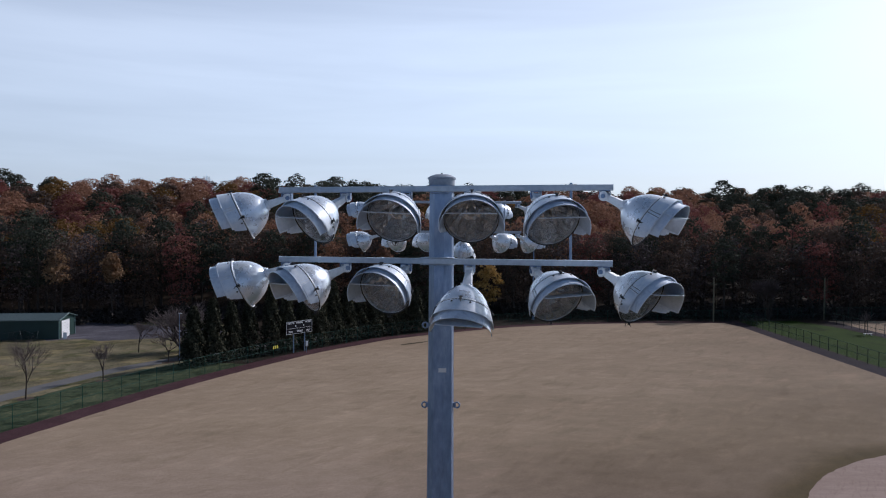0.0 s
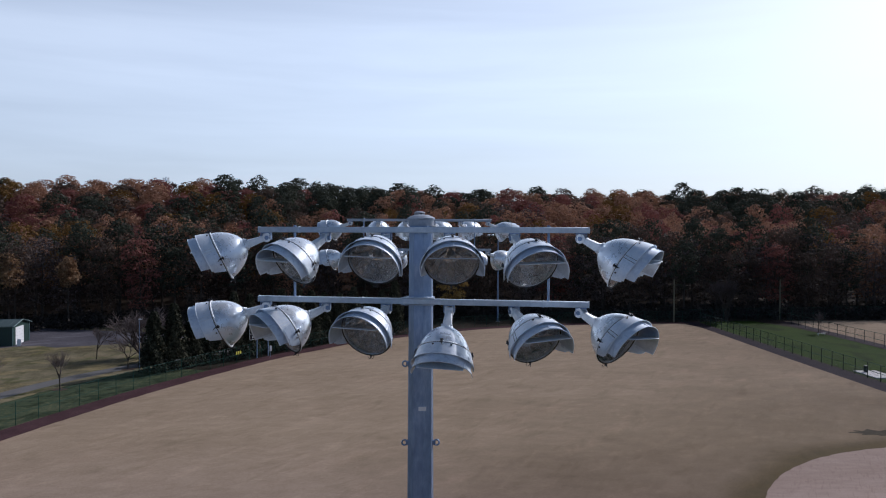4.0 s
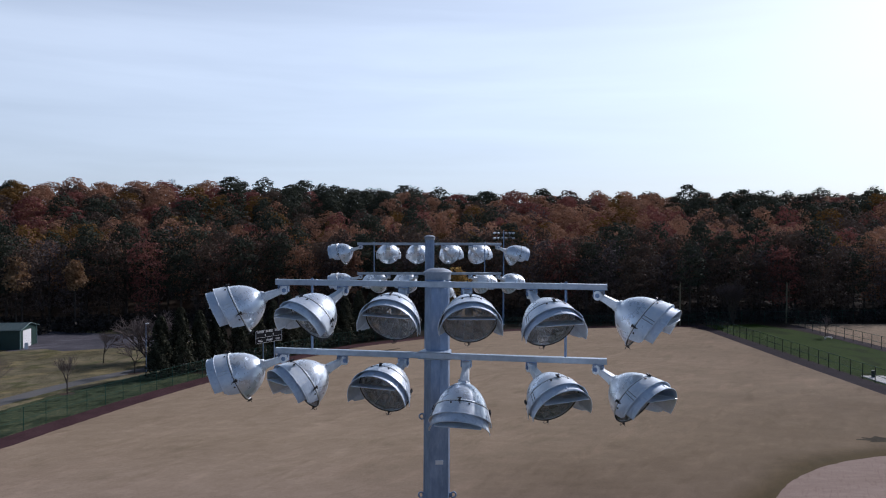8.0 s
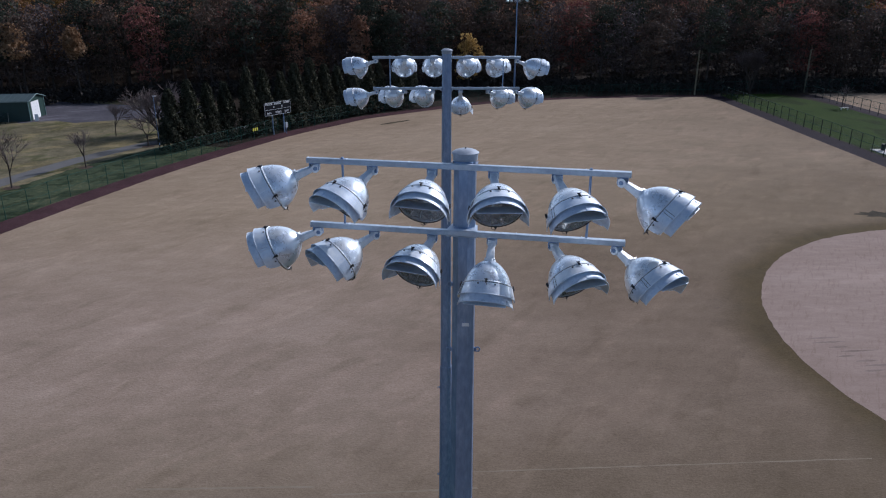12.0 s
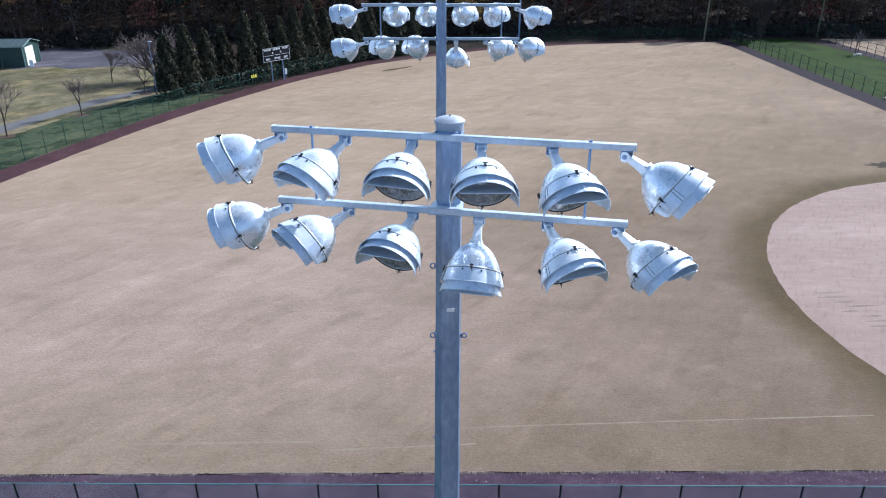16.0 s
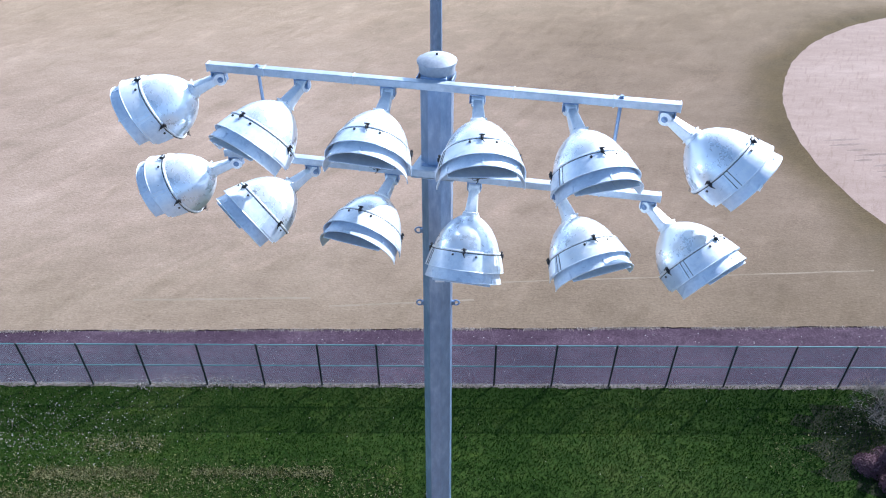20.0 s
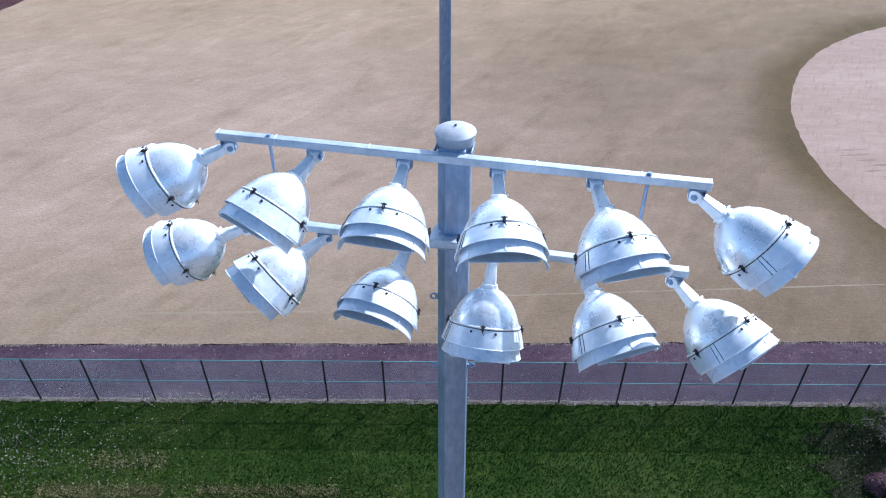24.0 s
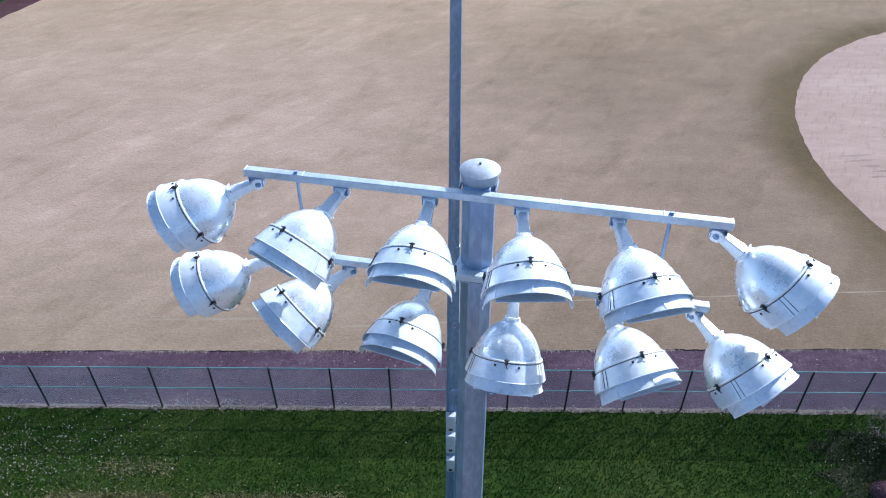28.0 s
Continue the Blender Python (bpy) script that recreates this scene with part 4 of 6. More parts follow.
def make_pole(name, label, base, height, r_top, r_base, arm_turn, arm_side, arm_z, arm_length, slots, eyelets, sides=8):
    """A lamp pole with two crossarms; arm_side +1 puts them on the +y side of the shaft (before the turn)."""
    top = thing(name, pose(*base), label, "lamp pole", "field lamp poles")

    def radius(z):
        return r_base + (r_top - r_base) * z / height
    bm = bmesh.new()
    prev = None
    joint = height - 8.6
    for z, r in ((0, radius(0)), (joint, radius(joint)), (joint + 0.004, radius(joint) - 0.012), (height, r_top)):
        ring = [bm.verts.new((r * math.cos(2 * math.pi * i / sides + 0.21), r * math.sin(2 * math.pi * i / sides + 0.21), z)) for i in range(sides)]
        if prev:
            for i in range(sides):
                bm.faces.new((prev[i], prev[(i + 1) % sides], ring[(i + 1) % sides], ring[i]))
        prev = ring
    shaft = part("shaft", bm, GALV, top, smooth=False)
    # domed cap with its skirt and screw
    bm = bmesh.new()
    rings = []
    for z, r in ((-0.02, r_top + 0.008), (0.045, r_top + 0.010), (0.050, r_top + 0.022), (0.066, r_top + 0.022), (0.086, r_top - 0.01), (0.102, r_top * 0.55), (0.107, 0.012)):
        rings.append([bm.verts.new((r * math.cos(2 * math.pi * i / 28), r * math.sin(2 * math.pi * i / 28), height + z)) for i in range(28)])
    for a, b in zip(rings, rings[1:]):
        for i in range(28):
            bm.faces.new((a[i], a[(i + 1) % 28], b[(i + 1) % 28], b[i]))
    bm.faces.new(rings[-1])
    cap = part("cap", bm, CAPS, top)
    bm = bmesh.new()
    add_tube(bm, (0, 0, height + 0.100), (0, 0, height + 0.120), 0.010, 0.008, 6)
    part("cap_screw", bm, BLACK, cap)
    turn = pose(0, 0, 0, 0, 0, arm_turn)
    spots = []
    for row, z in enumerate(arm_z):
        away = arm_side * (radius(z) + 0.042)
        bm = bmesh.new()
        add_box(bm, (arm_length, 0.070, ARM_H), turn @ pose(0, away, z), 0.005)
        arm = part("crossarm", bm, ARMS, top)
        for x in (-arm_length / 2, arm_length / 2):
            bm = bmesh.new()
            add_box(bm, (0.010, 0.076, ARM_H + 0.006), turn @ pose(x, away, z), 0.003)
            part("end_cap", bm, ARMS, arm)
        # welded saddle round the shaft, with a plate over and under the lower arm
        r = radius(z)
        bm = bmesh.new()
        add_box(bm, (1.5 * r, 0.050, ARM_H + 0.03), turn @ pose(0, arm_side * (r - 0.012), z), 0.003)
        for s in (-1, 1):
            add_box(bm, (0.010, 1.3 * r, 0.05), turn @ pose(s * (r + 0.004), arm_side * 0.2 * r, z), 0.003)
        part("saddle", bm, GALV, top)
        if row == 1:
            for dz in (ARM_H / 2 + 0.004, -ARM_H / 2 - 0.010):
                bm = bmesh.new()
                ring = [bm.verts.new(turn @ Vector((x, y * arm_side, z + dz + 0.005 * q))) for q in (0, 1) for x, y in ((-r - 0.010, -0.2 * r), (r + 0.010, -0.2 * r), (r + 0.045, r + 0.075), (-r - 0.045, r + 0.075))]
                for f in ((0, 1, 2, 3), (4, 5, 6, 7), (0, 1, 5, 4), (1, 2, 6, 5), (2, 3, 7, 6), (3, 0, 4, 7)):
                    bm.faces.new([ring[k] for k in f])
                part("gusset", bm, ARMS, top, smooth=False)
        # narrow weld clips that hold the cable inside the arm
        for x in (-0.62, 0.62, -1.35, 1.35):
            bm = bmesh.new()
            add_box(bm, (0.012, 0.076, ARM_H + 0.008), turn @ pose(x, away, z), 0.002)
            part("clip", bm, ARMS, arm)
        for k in slots[row]:
            x = -arm_length / 2 + 0.08 + k * (arm_length - 0.16) / 5
            m = turn @ pose(x, away, z - ARM_H / 2)
            make_hanger(arm, m, 0.057)
            spots.append((row, k, pose(*base) @ m @ pose(0, 0, -0.057)))
    # tie rods between the arms
    for s in (-1, 1):
        bm = bmesh.new()
        x, away = s * arm_length * 0.385, arm_side * (radius(arm_z[0]) + 0.042)
        add_tube(bm, turn @ Vector((x, away, arm_z[1] + 0.03)), turn @ Vector((x, away, arm_z[0] + 0.050)), 0.014, 0.014, 8)
        add_tube(bm, turn @ Vector((x, away, arm_z[0] + 0.030)), turn @ Vector((x, away, arm_z[0] + 0.040)), 0.022, 0.022, 6)
        part("tie_rod", bm, GALV, top)
    # climbing eyelets in pairs
    for z in eyelets:
        for s in (-1, 1):
            bm = bmesh.new()
            add_ring(bm, 0.030, 0.009, pose(s * (radius(z) + 0.030), 0, z), 14, 6)
            add_box(bm, (0.03, 0.03, 0.05), pose(s * (radius(z) + 0.004), 0, z), 0.003)
            part("eyelet", bm, GALV, top)
    bm = bmesh.new()
    add_box(bm, (2.6 * r_base, 2.6 * r_base, 0.04), pose(0, 0, 0.06), 0.004)
    for i in range(4):
        w = radians(45 + 90 * i)
        add_tube(bm, (1.5 * r_base * math.cos(w), 1.5 * r_base * math.sin(w), -0.1), (1.5 * r_base * math.cos(w), 1.5 * r_base * math.sin(w), 0.14), 0.02, 0.02, 6)
    part("base_plate", bm, GALV, top)
    bm = bmesh.new()
    add_tube(bm, (0, 0, -0.4), (0, 0, 0.042), 0.48, 0.46, 24)
    part("footing", bm, CONCRETE, top)
    return top, spots, radius


def aim(m, yaw, pitch, roll=0.0, back=False):
    """The pose of a floodlight at a hanger: yaw to the right of the viewer's side, pitch up."""
    at = m.to_translation()
    x, y = (math.sin(radians(yaw)), -math.cos(radians(yaw))) if not back else (math.sin(radians(yaw)), math.cos(radians(yaw)))
    heading = math.degrees(math.atan2(-x, y))
    return pose(*at, 0, 0, heading) @ pose(0, 0, 0, pitch, 0, 0) @ pose(0, 0, 0, 0, roll, 0)


ARM = 3.64
pole_1, spots_1, rad_1 = make_pole("light_pole", "tall galvanised steel lamp pole with two crossarms", (1.50, 8.81, 0), 20.95, 0.133, 0.26, -10.9, -1, (20.885, 20.11), ARM, (range(6), range(6)), (18.52,))
AIM_1 = {(0, 0): (-76, -26, -5), (0, 1): (-37.6, -32.3, -2), (0, 2): (-12, -28.5, -3), (0, 3): (1, -29, 0), (0, 4): (14, -32.2, 2), (0, 5): (58, -32, 2),
         (1, 0): (-83.2, -24.4, 0), (1, 1): (-53, -25.7, 1.7), (1, 2): (-20.7, -23.8, -1), (1, 3): (-11.8, -55, -4), (1, 4): (19.3, -29.4, 4), (1, 5): (37, -28, -4)}
flood = None
for row, k, m in spots_1:
    yaw, pitch, roll = AIM_1[row, k]
    label = "spun aluminium floodlight tilted steeply down under the crossarm" if pitch < -40 else "dented aluminium floodlight with stepped visor on upper crossarm" if row == 0 else "scuffed aluminium floodlight with stepped visor on lower crossarm"
    if flood is None:
        flood = make_floodlight("floodlight", label, "floodlights on the near pole", aim(m, yaw, pitch, roll))
    else:
        tagged(copy_thing(flood, aim(m, yaw, pitch, roll)), label)

pole_2, spots_2, rad_2 = make_pole("light_pole", "second galvanised lamp pole with floodlights turned towards the outfield", (1.36, 18.80, 0), 21.31, 0.118, 0.24, 1.2, 1, (21.19, 20.44), ARM, (range(6), range(6)), (12.0, 9.0))
AIM_2 = {(0, 0): (-78, -22), (0, 1): (-3, -22), (0, 2): (4, -22), (0, 3): (20, -22), (0, 4): (26, -22), (0, 5): (70, -26),
         (1, 0): (-82, -22), (1, 1): (-38, -22), (1, 2): (-27, -22), (1, 3): (2, -56), (1, 4): (42, -24), (1, 5): (46, -24)}
for row, k, m in spots_2:
    tagged(copy_thing(flood, aim(m, *AIM_2[row, k], 0.0, True)), "aluminium floodlight seen from behind, aimed over the outfield", group="floodlights on the second pole")

pole_3, spots_3, rad_3 = make_pole("light_pole", "distant galvanised lamp pole beyond the outfield fence", (18.3, 170.6, 0), 22.4, 0.12, 0.25, 4.0, -1, (22.1, 20.9), 3.9, (range(6), range(6)), ())
for row, k, m in spots_3:
    if k in (0, 1, 2, 3, 4, 5) and (row, k) not in ((0, 2), (1, 4)):
        tagged(copy_thing(flood, aim(m, (k - 2.5) * 22, -24)), "small distant floodlight against the dark woods", group="floodlights on the distant pole")

# fuse boxes and conduit on the second pole
for z, h, w in ((6.0, 0.75, 0.30), (5.0, 0.85, 0.30), (3.9, 0.6, 0.26)):
    bm = bmesh.new()
    y = -rad_2(z) - 0.11
    add_box(bm, (w, 0.20, h), pose(-0.06, y, z), 0.012)
    box = part("fuse_box", bm, GREY_BOX, pole_2, "pale grey steel fuse box strapped to the shaft")
    bm = bmesh.new()
    add_box(bm, (w - 0.05, 0.012, h - 0.06), pose(-0.06, y - 0.106, z), 0.003)
    part("door", bm, GREY_BOX, box)
    bm = bmesh.new()
    add_box(bm, (0.12, 0.008, 0.10), pose(-0.06, y - 0.116, z - h * 0.30), 0.002)
    part("nameplate", bm, BLACK, box)
bm = bmesh.new()
add_tube(bm, (-0.06, -rad_2(2) - 0.05, 0.1), (-0.06, -rad_2(5) - 0.05, 6.4), 0.03, 0.03, 8)
part("conduit", bm, GALV, pole_2)
# single cable ring higher on the near pole
bm = bmesh.new()
add_ring(bm, 0.030, 0.009, pose(-rad_1(19.4) - 0.030, 0, 19.4), 14, 6)
add_box(bm, (0.03, 0.03, 0.05), pose(-rad_1(19.4) - 0.004, 0, 19.4), 0.003)
part("eyelet", bm, GALV, pole_1)
# small tag on the near pole
bm = bmesh.new()
add_box(bm, (0.085, 0.006, 0.045), pose(0.02, -rad_1(18.9) - 0.002, 18.93), 0.001)
part("tag", bm, WHITE, pole_1, "small white label stuck to the shaft")


# ---- fences ----
def make_fence(label, line, height, spacing, mesh_step, wire, post_r=0.034, post_mat=DARK_POST, rail_mat=TEAL_RAIL, rails=(1.0, 0.5), first=0.0, wire_mat=None):
    top = thing("chain_link_fence", pose(*line[0]), label, "fence")
    base = Vector(line[0])
    cum = [0.0]
    for a, b in zip(line, line[1:]):
        cum.append(cum[-1] + (b - a).length)

    def along(s):
        s = min(max(s, 0), cum[-1])
        lo, hi = 0, len(cum) - 1
        while hi - lo > 1:
            mid = (lo + hi) // 2
            lo, hi = (mid, hi) if cum[mid] <= s else (lo, mid)
        return line[lo].lerp(line[hi], (s - cum[lo]) / max(cum[hi] - cum[lo], 1e-6)) - base
    post_me = None
    s = first
    while s < cum[-1]:
        p = along(s)
        if post_me is None:
            bm = bmesh.new()
            add_tube(bm, (0, 0, -0.1), (0, 0, height), post_r, post_r, 8)
            add_tube(bm, (0, 0, height), (0, 0, height + 0.035), post_r * 1.25, post_r * 0.5, 8)
            ob = part("post", bm, post_mat, top, at=pose(*p))
            post_me = ob.data
        else:
            shared("post", post_me, top, pose(*p, 0, 0, rng.uniform(0, 40)) @ pose(0, 0, 0, rng.uniform(-0.6, 0.6), rng.uniform(-0.6, 0.6), 0))
        s += spacing
    rail_me = None
    for k in rails:
        t = 0.0
        while t < cum[-1]:
            a, b = along(t), along(min(t + spacing, cum[-1]))
            z = height * k - 0.02
            m = pose(a.x, a.y, z, 0, 0, math.degrees(math.atan2(b.y - a.y, b.x - a.x))) @ Matrix.Diagonal(((b - a).length, 1, 1, 1))
            if rail_me is None:
                bm = bmesh.new()
                add_tube(bm, (0, 0, 0), (1, 0, 0), post_r * 0.62, post_r * 0.62, 6)
                ob = part("rail", bm, rail_mat, top, at=m)
                rail_me = ob.data
            else:
                shared("rail", rail_me, top, m)
            t += spacing
    # woven wire, each strand a thin prism leaning one way or the other
    strands, lean = [], height * 0.98
    n = int((cum[-1] + lean) / mesh_step)
    for i in range(n):
        s0 = -lean + i * mesh_step
        for d in (1, -1):
            pieces = 4
            for q in range(pieces):
                u0, u1 = q / pieces, (q + 1) / pieces
                sa, sb = (s0 + lean * u0, s0 + lean * u1) if d == 1 else (s0 + lean * (1 - u0), s0 + lean * (1 - u1))
                if min(sa, sb) < 0 or max(sa, sb) > cum[-1]:
                    continue
                a, b = along(sa), along(sb)
                strands.append(((a.x, a.y, 0.03 + lean * u0), (b.x, b.y, 0.03 + lean * u1)))
    ab = np.array(strands)
    a, b = ab[:, 0], ab[:, 1]
    d = b - a
    d /= np.linalg.norm(d, axis=1, keepdims=True)
    up = np.cross(d, np.tile([0.0, 0.0, 1.0], (len(d), 1)))
    up /= np.linalg.norm(up, axis=1, keepdims=True)
    side = np.cross(d, up)
    corners = []
    for end in (a, b):
        for w in (0, 2.094, 4.189):
            corners.append(end + wire * (math.cos(w) * up + math.sin(w) * side))
    v = np.stack(corners, 1).reshape(-1, 3)
    o = (np.arange(len(a)) * 6)[:, None]
    f = np.concatenate([o + np.array([[0, 1, 4, 3]]), o + np.array([[1, 2, 5, 4]]), o + np.array([[2, 0, 3, 5]])])
    ob = new("wire_mesh", from_arrays("wire_mesh", v, f, [wire_mat or DARK_POST]))
    ob.parent = top
    tagged(ob, "dark green woven chain-link wire", kind="stuff")
    return top


near_line = [Vector((-50.0 + i, FENCE_Y, 0)) for i in range(117)]
make_fence("dark green chain-link fence with teal rails beside the track", near_line, 2.44, 2.44, 0.085, 0.0044, post_r=0.040, wire_mat=WIRE, first=0.0 + ((-1.2 + 50.0) % 2.44))
out_line = [Vector(p) for p in offset(outer, -0.1)]
near_post = min(range(len(out_line)), key=lambda i: (out_line[i] - Vector((-43.65, 75.35, 0))).length)
make_fence("green chain-link fence curving along the outfield", out_line, 2.6, 3.05, 0.18, 0.0034, post_mat=GREEN_PIPE, rail_mat=GREEN_PIPE, wire_mat=GREEN_WIRE, first=near_post % 3.05)
make_fence("green chain-link fence along the side track", [Vector((right_fence, 24 + i, 0)) for i in range(146)], 2.44, 3.05, 0.30, 0.0030, post_r=0.058, rail_mat=GREEN_PIPE)
make_fence("dark chain-link fence of the neighbouring field", [Vector((85.2 + 1.5 * math.sin(i / 60), 40 + i, 0)) for i in range(128)], 2.44, 3.05, 0.30, 0.0030, post_r=0.058, rail_mat=GREEN_PIPE)
make_fence("dark green chain-link fence below the woods", [Vector((64 + i, 169.6 + i * 0.16, 0)) for i in range(110)], 3.0, 3.05, 0.25, 0.004, post_mat=GREEN_PIPE, rail_mat=GREEN_PIPE)

# ---- scoreboard and field furniture ----
sb_l, sb_r = Vector((-27.9, 118.7, 0)), Vector((-24.6, 123.3, 0))
sb_dir = (sb_r - sb_l).normalized()
sb_w = (sb_r - sb_l).length
sb_turn = math.degrees(math.atan2(sb_dir.y, sb_dir.x))
mid = (sb_l + sb_r) / 2
board = thing("scoreboard", pose(mid.x, mid.y, 0, 0, 0, sb_turn), "black scoreboard with white lettering on two posts", "scoreboard")
bm = bmesh.new()
add_box(bm, (sb_w, 0.22, 2.1), pose(0, 0, 4.3), 0.02)
panel = part("panel", bm, BOARD, board)
bm = bmesh.new()
for x, z, sx, sz in ((0, 5.33, sb_w + 0.05, 0.04), (0, 3.27, sb_w + 0.05, 0.04), (-sb_w / 2, 4.3, 0.04, 2.1), (sb_w / 2, 4.3, 0.04, 2.1), (0, 4.18, sb_w, 0.035)):
    add_box(bm, (sx, 0.05, sz), pose(x, -0.125, z))
part("trim", bm, LETTER, panel, "thin white border")
for x in (-sb_w * 0.19, sb_w * 0.24):
    bm = bmesh.new()
    add_box(bm, (0.16, 0.16, 3.4), pose(x, 0.12, 1.65), 0.01)
    part("post", bm, GALV, board)
for text, x, z in (("VISITOR", -1.85, 4.95), ("INNING", 0.05, 4.95), ("HOME", 1.95, 4.95), ("BALL", -1.85, 3.50), ("STRIKE", 0.1, 3.50), ("OUT", 1.95, 3.50)):
    cu = bpy.data.curves.new("lettering", "FONT")
    cu.body, cu.size, cu.extrude, cu.align_x = text, 0.42, 0.008, "CENTER"
    cu.offset = 0.012
    ob = new("lettering", cu)
    cu.materials.append(LETTER)
    ob.parent = panel
    ob.matrix_basis = pose(x, -0.121, z, 90, 0, 0)
for x, z in ((-0.8, 4.55), (0.0, 4.55), (0.95, 4.55), (-2.2, 4.5), (2.2, 4.5)):
    bm = bmesh.new()
    add_box(bm, (0.16, 0.02, 0.26), pose(x, -0.118, z))
    part("digit_panel", bm, LETTER if abs(x) < 1 and x else BOARD, panel)
cab = thing("electrical_cabinet", pose(-24.9, 120.9, 0, 0, 0, sb_turn), "small grey electrical cabinet on a post by the fence", "cabinet")
bm = bmesh.new()
add_box(bm, (0.45, 0.25, 0.9), pose(0, 0, 1.5), 0.02)
part("body", bm, GREY_BOX, cab)
bm = bmesh.new()
add_tube(bm, (0, 0.05, 0), (0, 0.05, 1.1), 0.05, 0.05, 8)
part("post", bm, GALV, cab)
# distance marker hung on the outfield fence, its figures as plain bars
i = min(range(len(out_line)), key=lambda i: (out_line[i] - Vector((-29.0, 115.4, 0))).length)
d = (out_line[i + 1] - out_line[i]).normalized()
mark = thing("distance_marker", pose(*(out_line[i] + Vector((d.y, -d.x, 0)) * 0.10), 0, 0, math.degrees(math.atan2(d.y, d.x))), "yellow distance figures fixed to the outfield fence", "sign")
for k in (-1, 0, 1):
    bm = bmesh.new()
    add_box(bm, (0.30, 0.02, 0.50), pose(k * 0.46, 0, 1.65), 0.005)
    part("bar", bm, YELLOW, mark)
for x, y, h in ((60.2, 169.0, 10.2), (88.3, 174.2, 10.0)):
    fp = thing("foul_pole", pose(x, y, 0), "weathered yellow foul pole with a wire wing", "foul pole", "foul poles")
    bm = bmesh.new()
    add_tube(bm, (0, 0, -0.2), (0, 0, h), 0.19, 0.16, 12)
    part("mast", bm, FOUL, fp)
    bm = bmesh.new()
    for z in np.linspace(3.2, h - 0.2, 6):
        add_tube(bm, (0.1, 0, z), (0.62, -0.1, z), 0.02, 0.02, 6)
    add_tube(bm, (0.62, -0.1, 3.1), (0.62, -0.1, h - 0.1), 0.025, 0.025, 6)
    part("wing", bm, FOUL, fp)
pad = thing("bullpen_pad", pose(68.6, 105.6, 0.01), "pale concrete pad beside the side fence", "slab")
bm = bmesh.new()
add_box(bm, (3.4, 5.6, 0.14), pose(0, 0, 0.06), 0.02)
part("slab", bm, CONCRETE, pad)
can = thing("trash_can", pose(68.2, 107.4, 0.14), "dark ribbed trash can standing on a concrete pad", "trash can")
bm = bmesh.new()
rings = []
for z, r in ((0, 0.27), (0.25, 0.29), (0.27, 0.30), (0.55, 0.30), (0.57, 0.31), (0.88, 0.32)):
    rings.append([bm.verts.new((r * math.cos(2 * math.pi * i / 18), r * math.sin(2 * math.pi * i / 18), z)) for i in range(18)])
for a, b in zip(rings, rings[1:]):
    for i in range(18):
        bm.faces.new((a[i], a[(i + 1) % 18], b[(i + 1) % 18], b[i]))
part("drum", bm, DARK_POST, can)
bm = bmesh.new()
add_tube(bm, (0, 0, 0.88), (0, 0, 0.96), 0.34, 0.28, 18)
part("lid", bm, DARK_POST, can)

# ---- shed ----
shed = thing("metal_shed", pose(-74.6, 132.7, 0, 0, 0, 8.5), "dark green metal shed with a white roller door", "shed")
SL, SW, SE, SR = 20.0, 7.6, 3.65, 4.5        # length, width, eave and ridge heights
bm = bmesh.new()
for y in (0.0, SW):
    add_box(bm, (SL, 0.15, SE), pose(-SL / 2, y, SE / 2))
part("side_wall", bm, SIDING, shed)
bm = bmesh.new()
door_a, door_b, door_h = 1.5, 5.4, 3.3
for y0, y1, z0, z1 in ((0.08, door_a, 0, SE), (door_b, SW - 0.08, 0, SE), (door_a, door_b, door_h, SE)):
    add_box(bm, (0.15, y1 - y0, z1 - z0), pose(-0.1, (y0 + y1) / 2, (z0 + z1) / 2))
g = [bm.verts.new(p) for p in ((-0.02, 0, SE), (-0.02, SW, SE), (-0.02, SW / 2, SR))]
h = [bm.verts.new(p) for p in ((-0.17, 0, SE), (-0.17, SW, SE), (-0.17, SW / 2, SR))]
bm.faces.new(g), bm.faces.new(h)
for i in range(3):
    bm.faces.new((g[i], g[(i + 1) % 3], h[(i + 1) % 3], h[i]))
part("gable_wall", bm, SIDING, shed)
bm = bmesh.new()
add_box(bm, (0.15, SW - 0.2, SE), pose(-SL + 0.1, SW / 2, SE / 2))
part("back_wall", bm, SIDING, shed)
for s in (0, 1):
    bm = bmesh.new()
    y_e, y_r = (-0.35, SW / 2) if s == 0 else (SW + 0.35, SW / 2)
    z_e = SE - 0.10
    q = [bm.verts.new(p) for p in ((0.4, y_e, z_e), (0.4, y_r, SR + 0.03), (-SL - 0.4, y_r, SR + 0.03), (-SL - 0.4, y_e, z_e))]
    bm.faces.new(q)
    part("roof_slope", thicken(bm, 0.07), ROOF, shed)
    bm = bmesh.new()
    for k in range(22):
        x = 0.3 - k * (SL + 0.6) / 21
        add_tube(bm, (x, y_e, z_e + 0.05), (x, y_r, SR + 0.09), 0.03, 0.03, 4)
    part("ribbing", bm, ROOF, shed)
bm = bmesh.new()
for y in (-0.02, SW + 0.02):
    add_tube(bm, (0.06, y, 0), (0.06, y, SE), 0.07, 0.07, 6)
add_tube(bm, (0.42, -0.35, SE - 0.05), (0.42, SW / 2, SR + 0.05), 0.05, 0.05, 6)
add_tube(bm, (0.42, SW + 0.35, SE - 0.05), (0.42, SW / 2, SR + 0.05), 0.05, 0.05, 6)
part("gable_trim", bm, TRIM, shed, "pale green corner and gable trim")
door = None
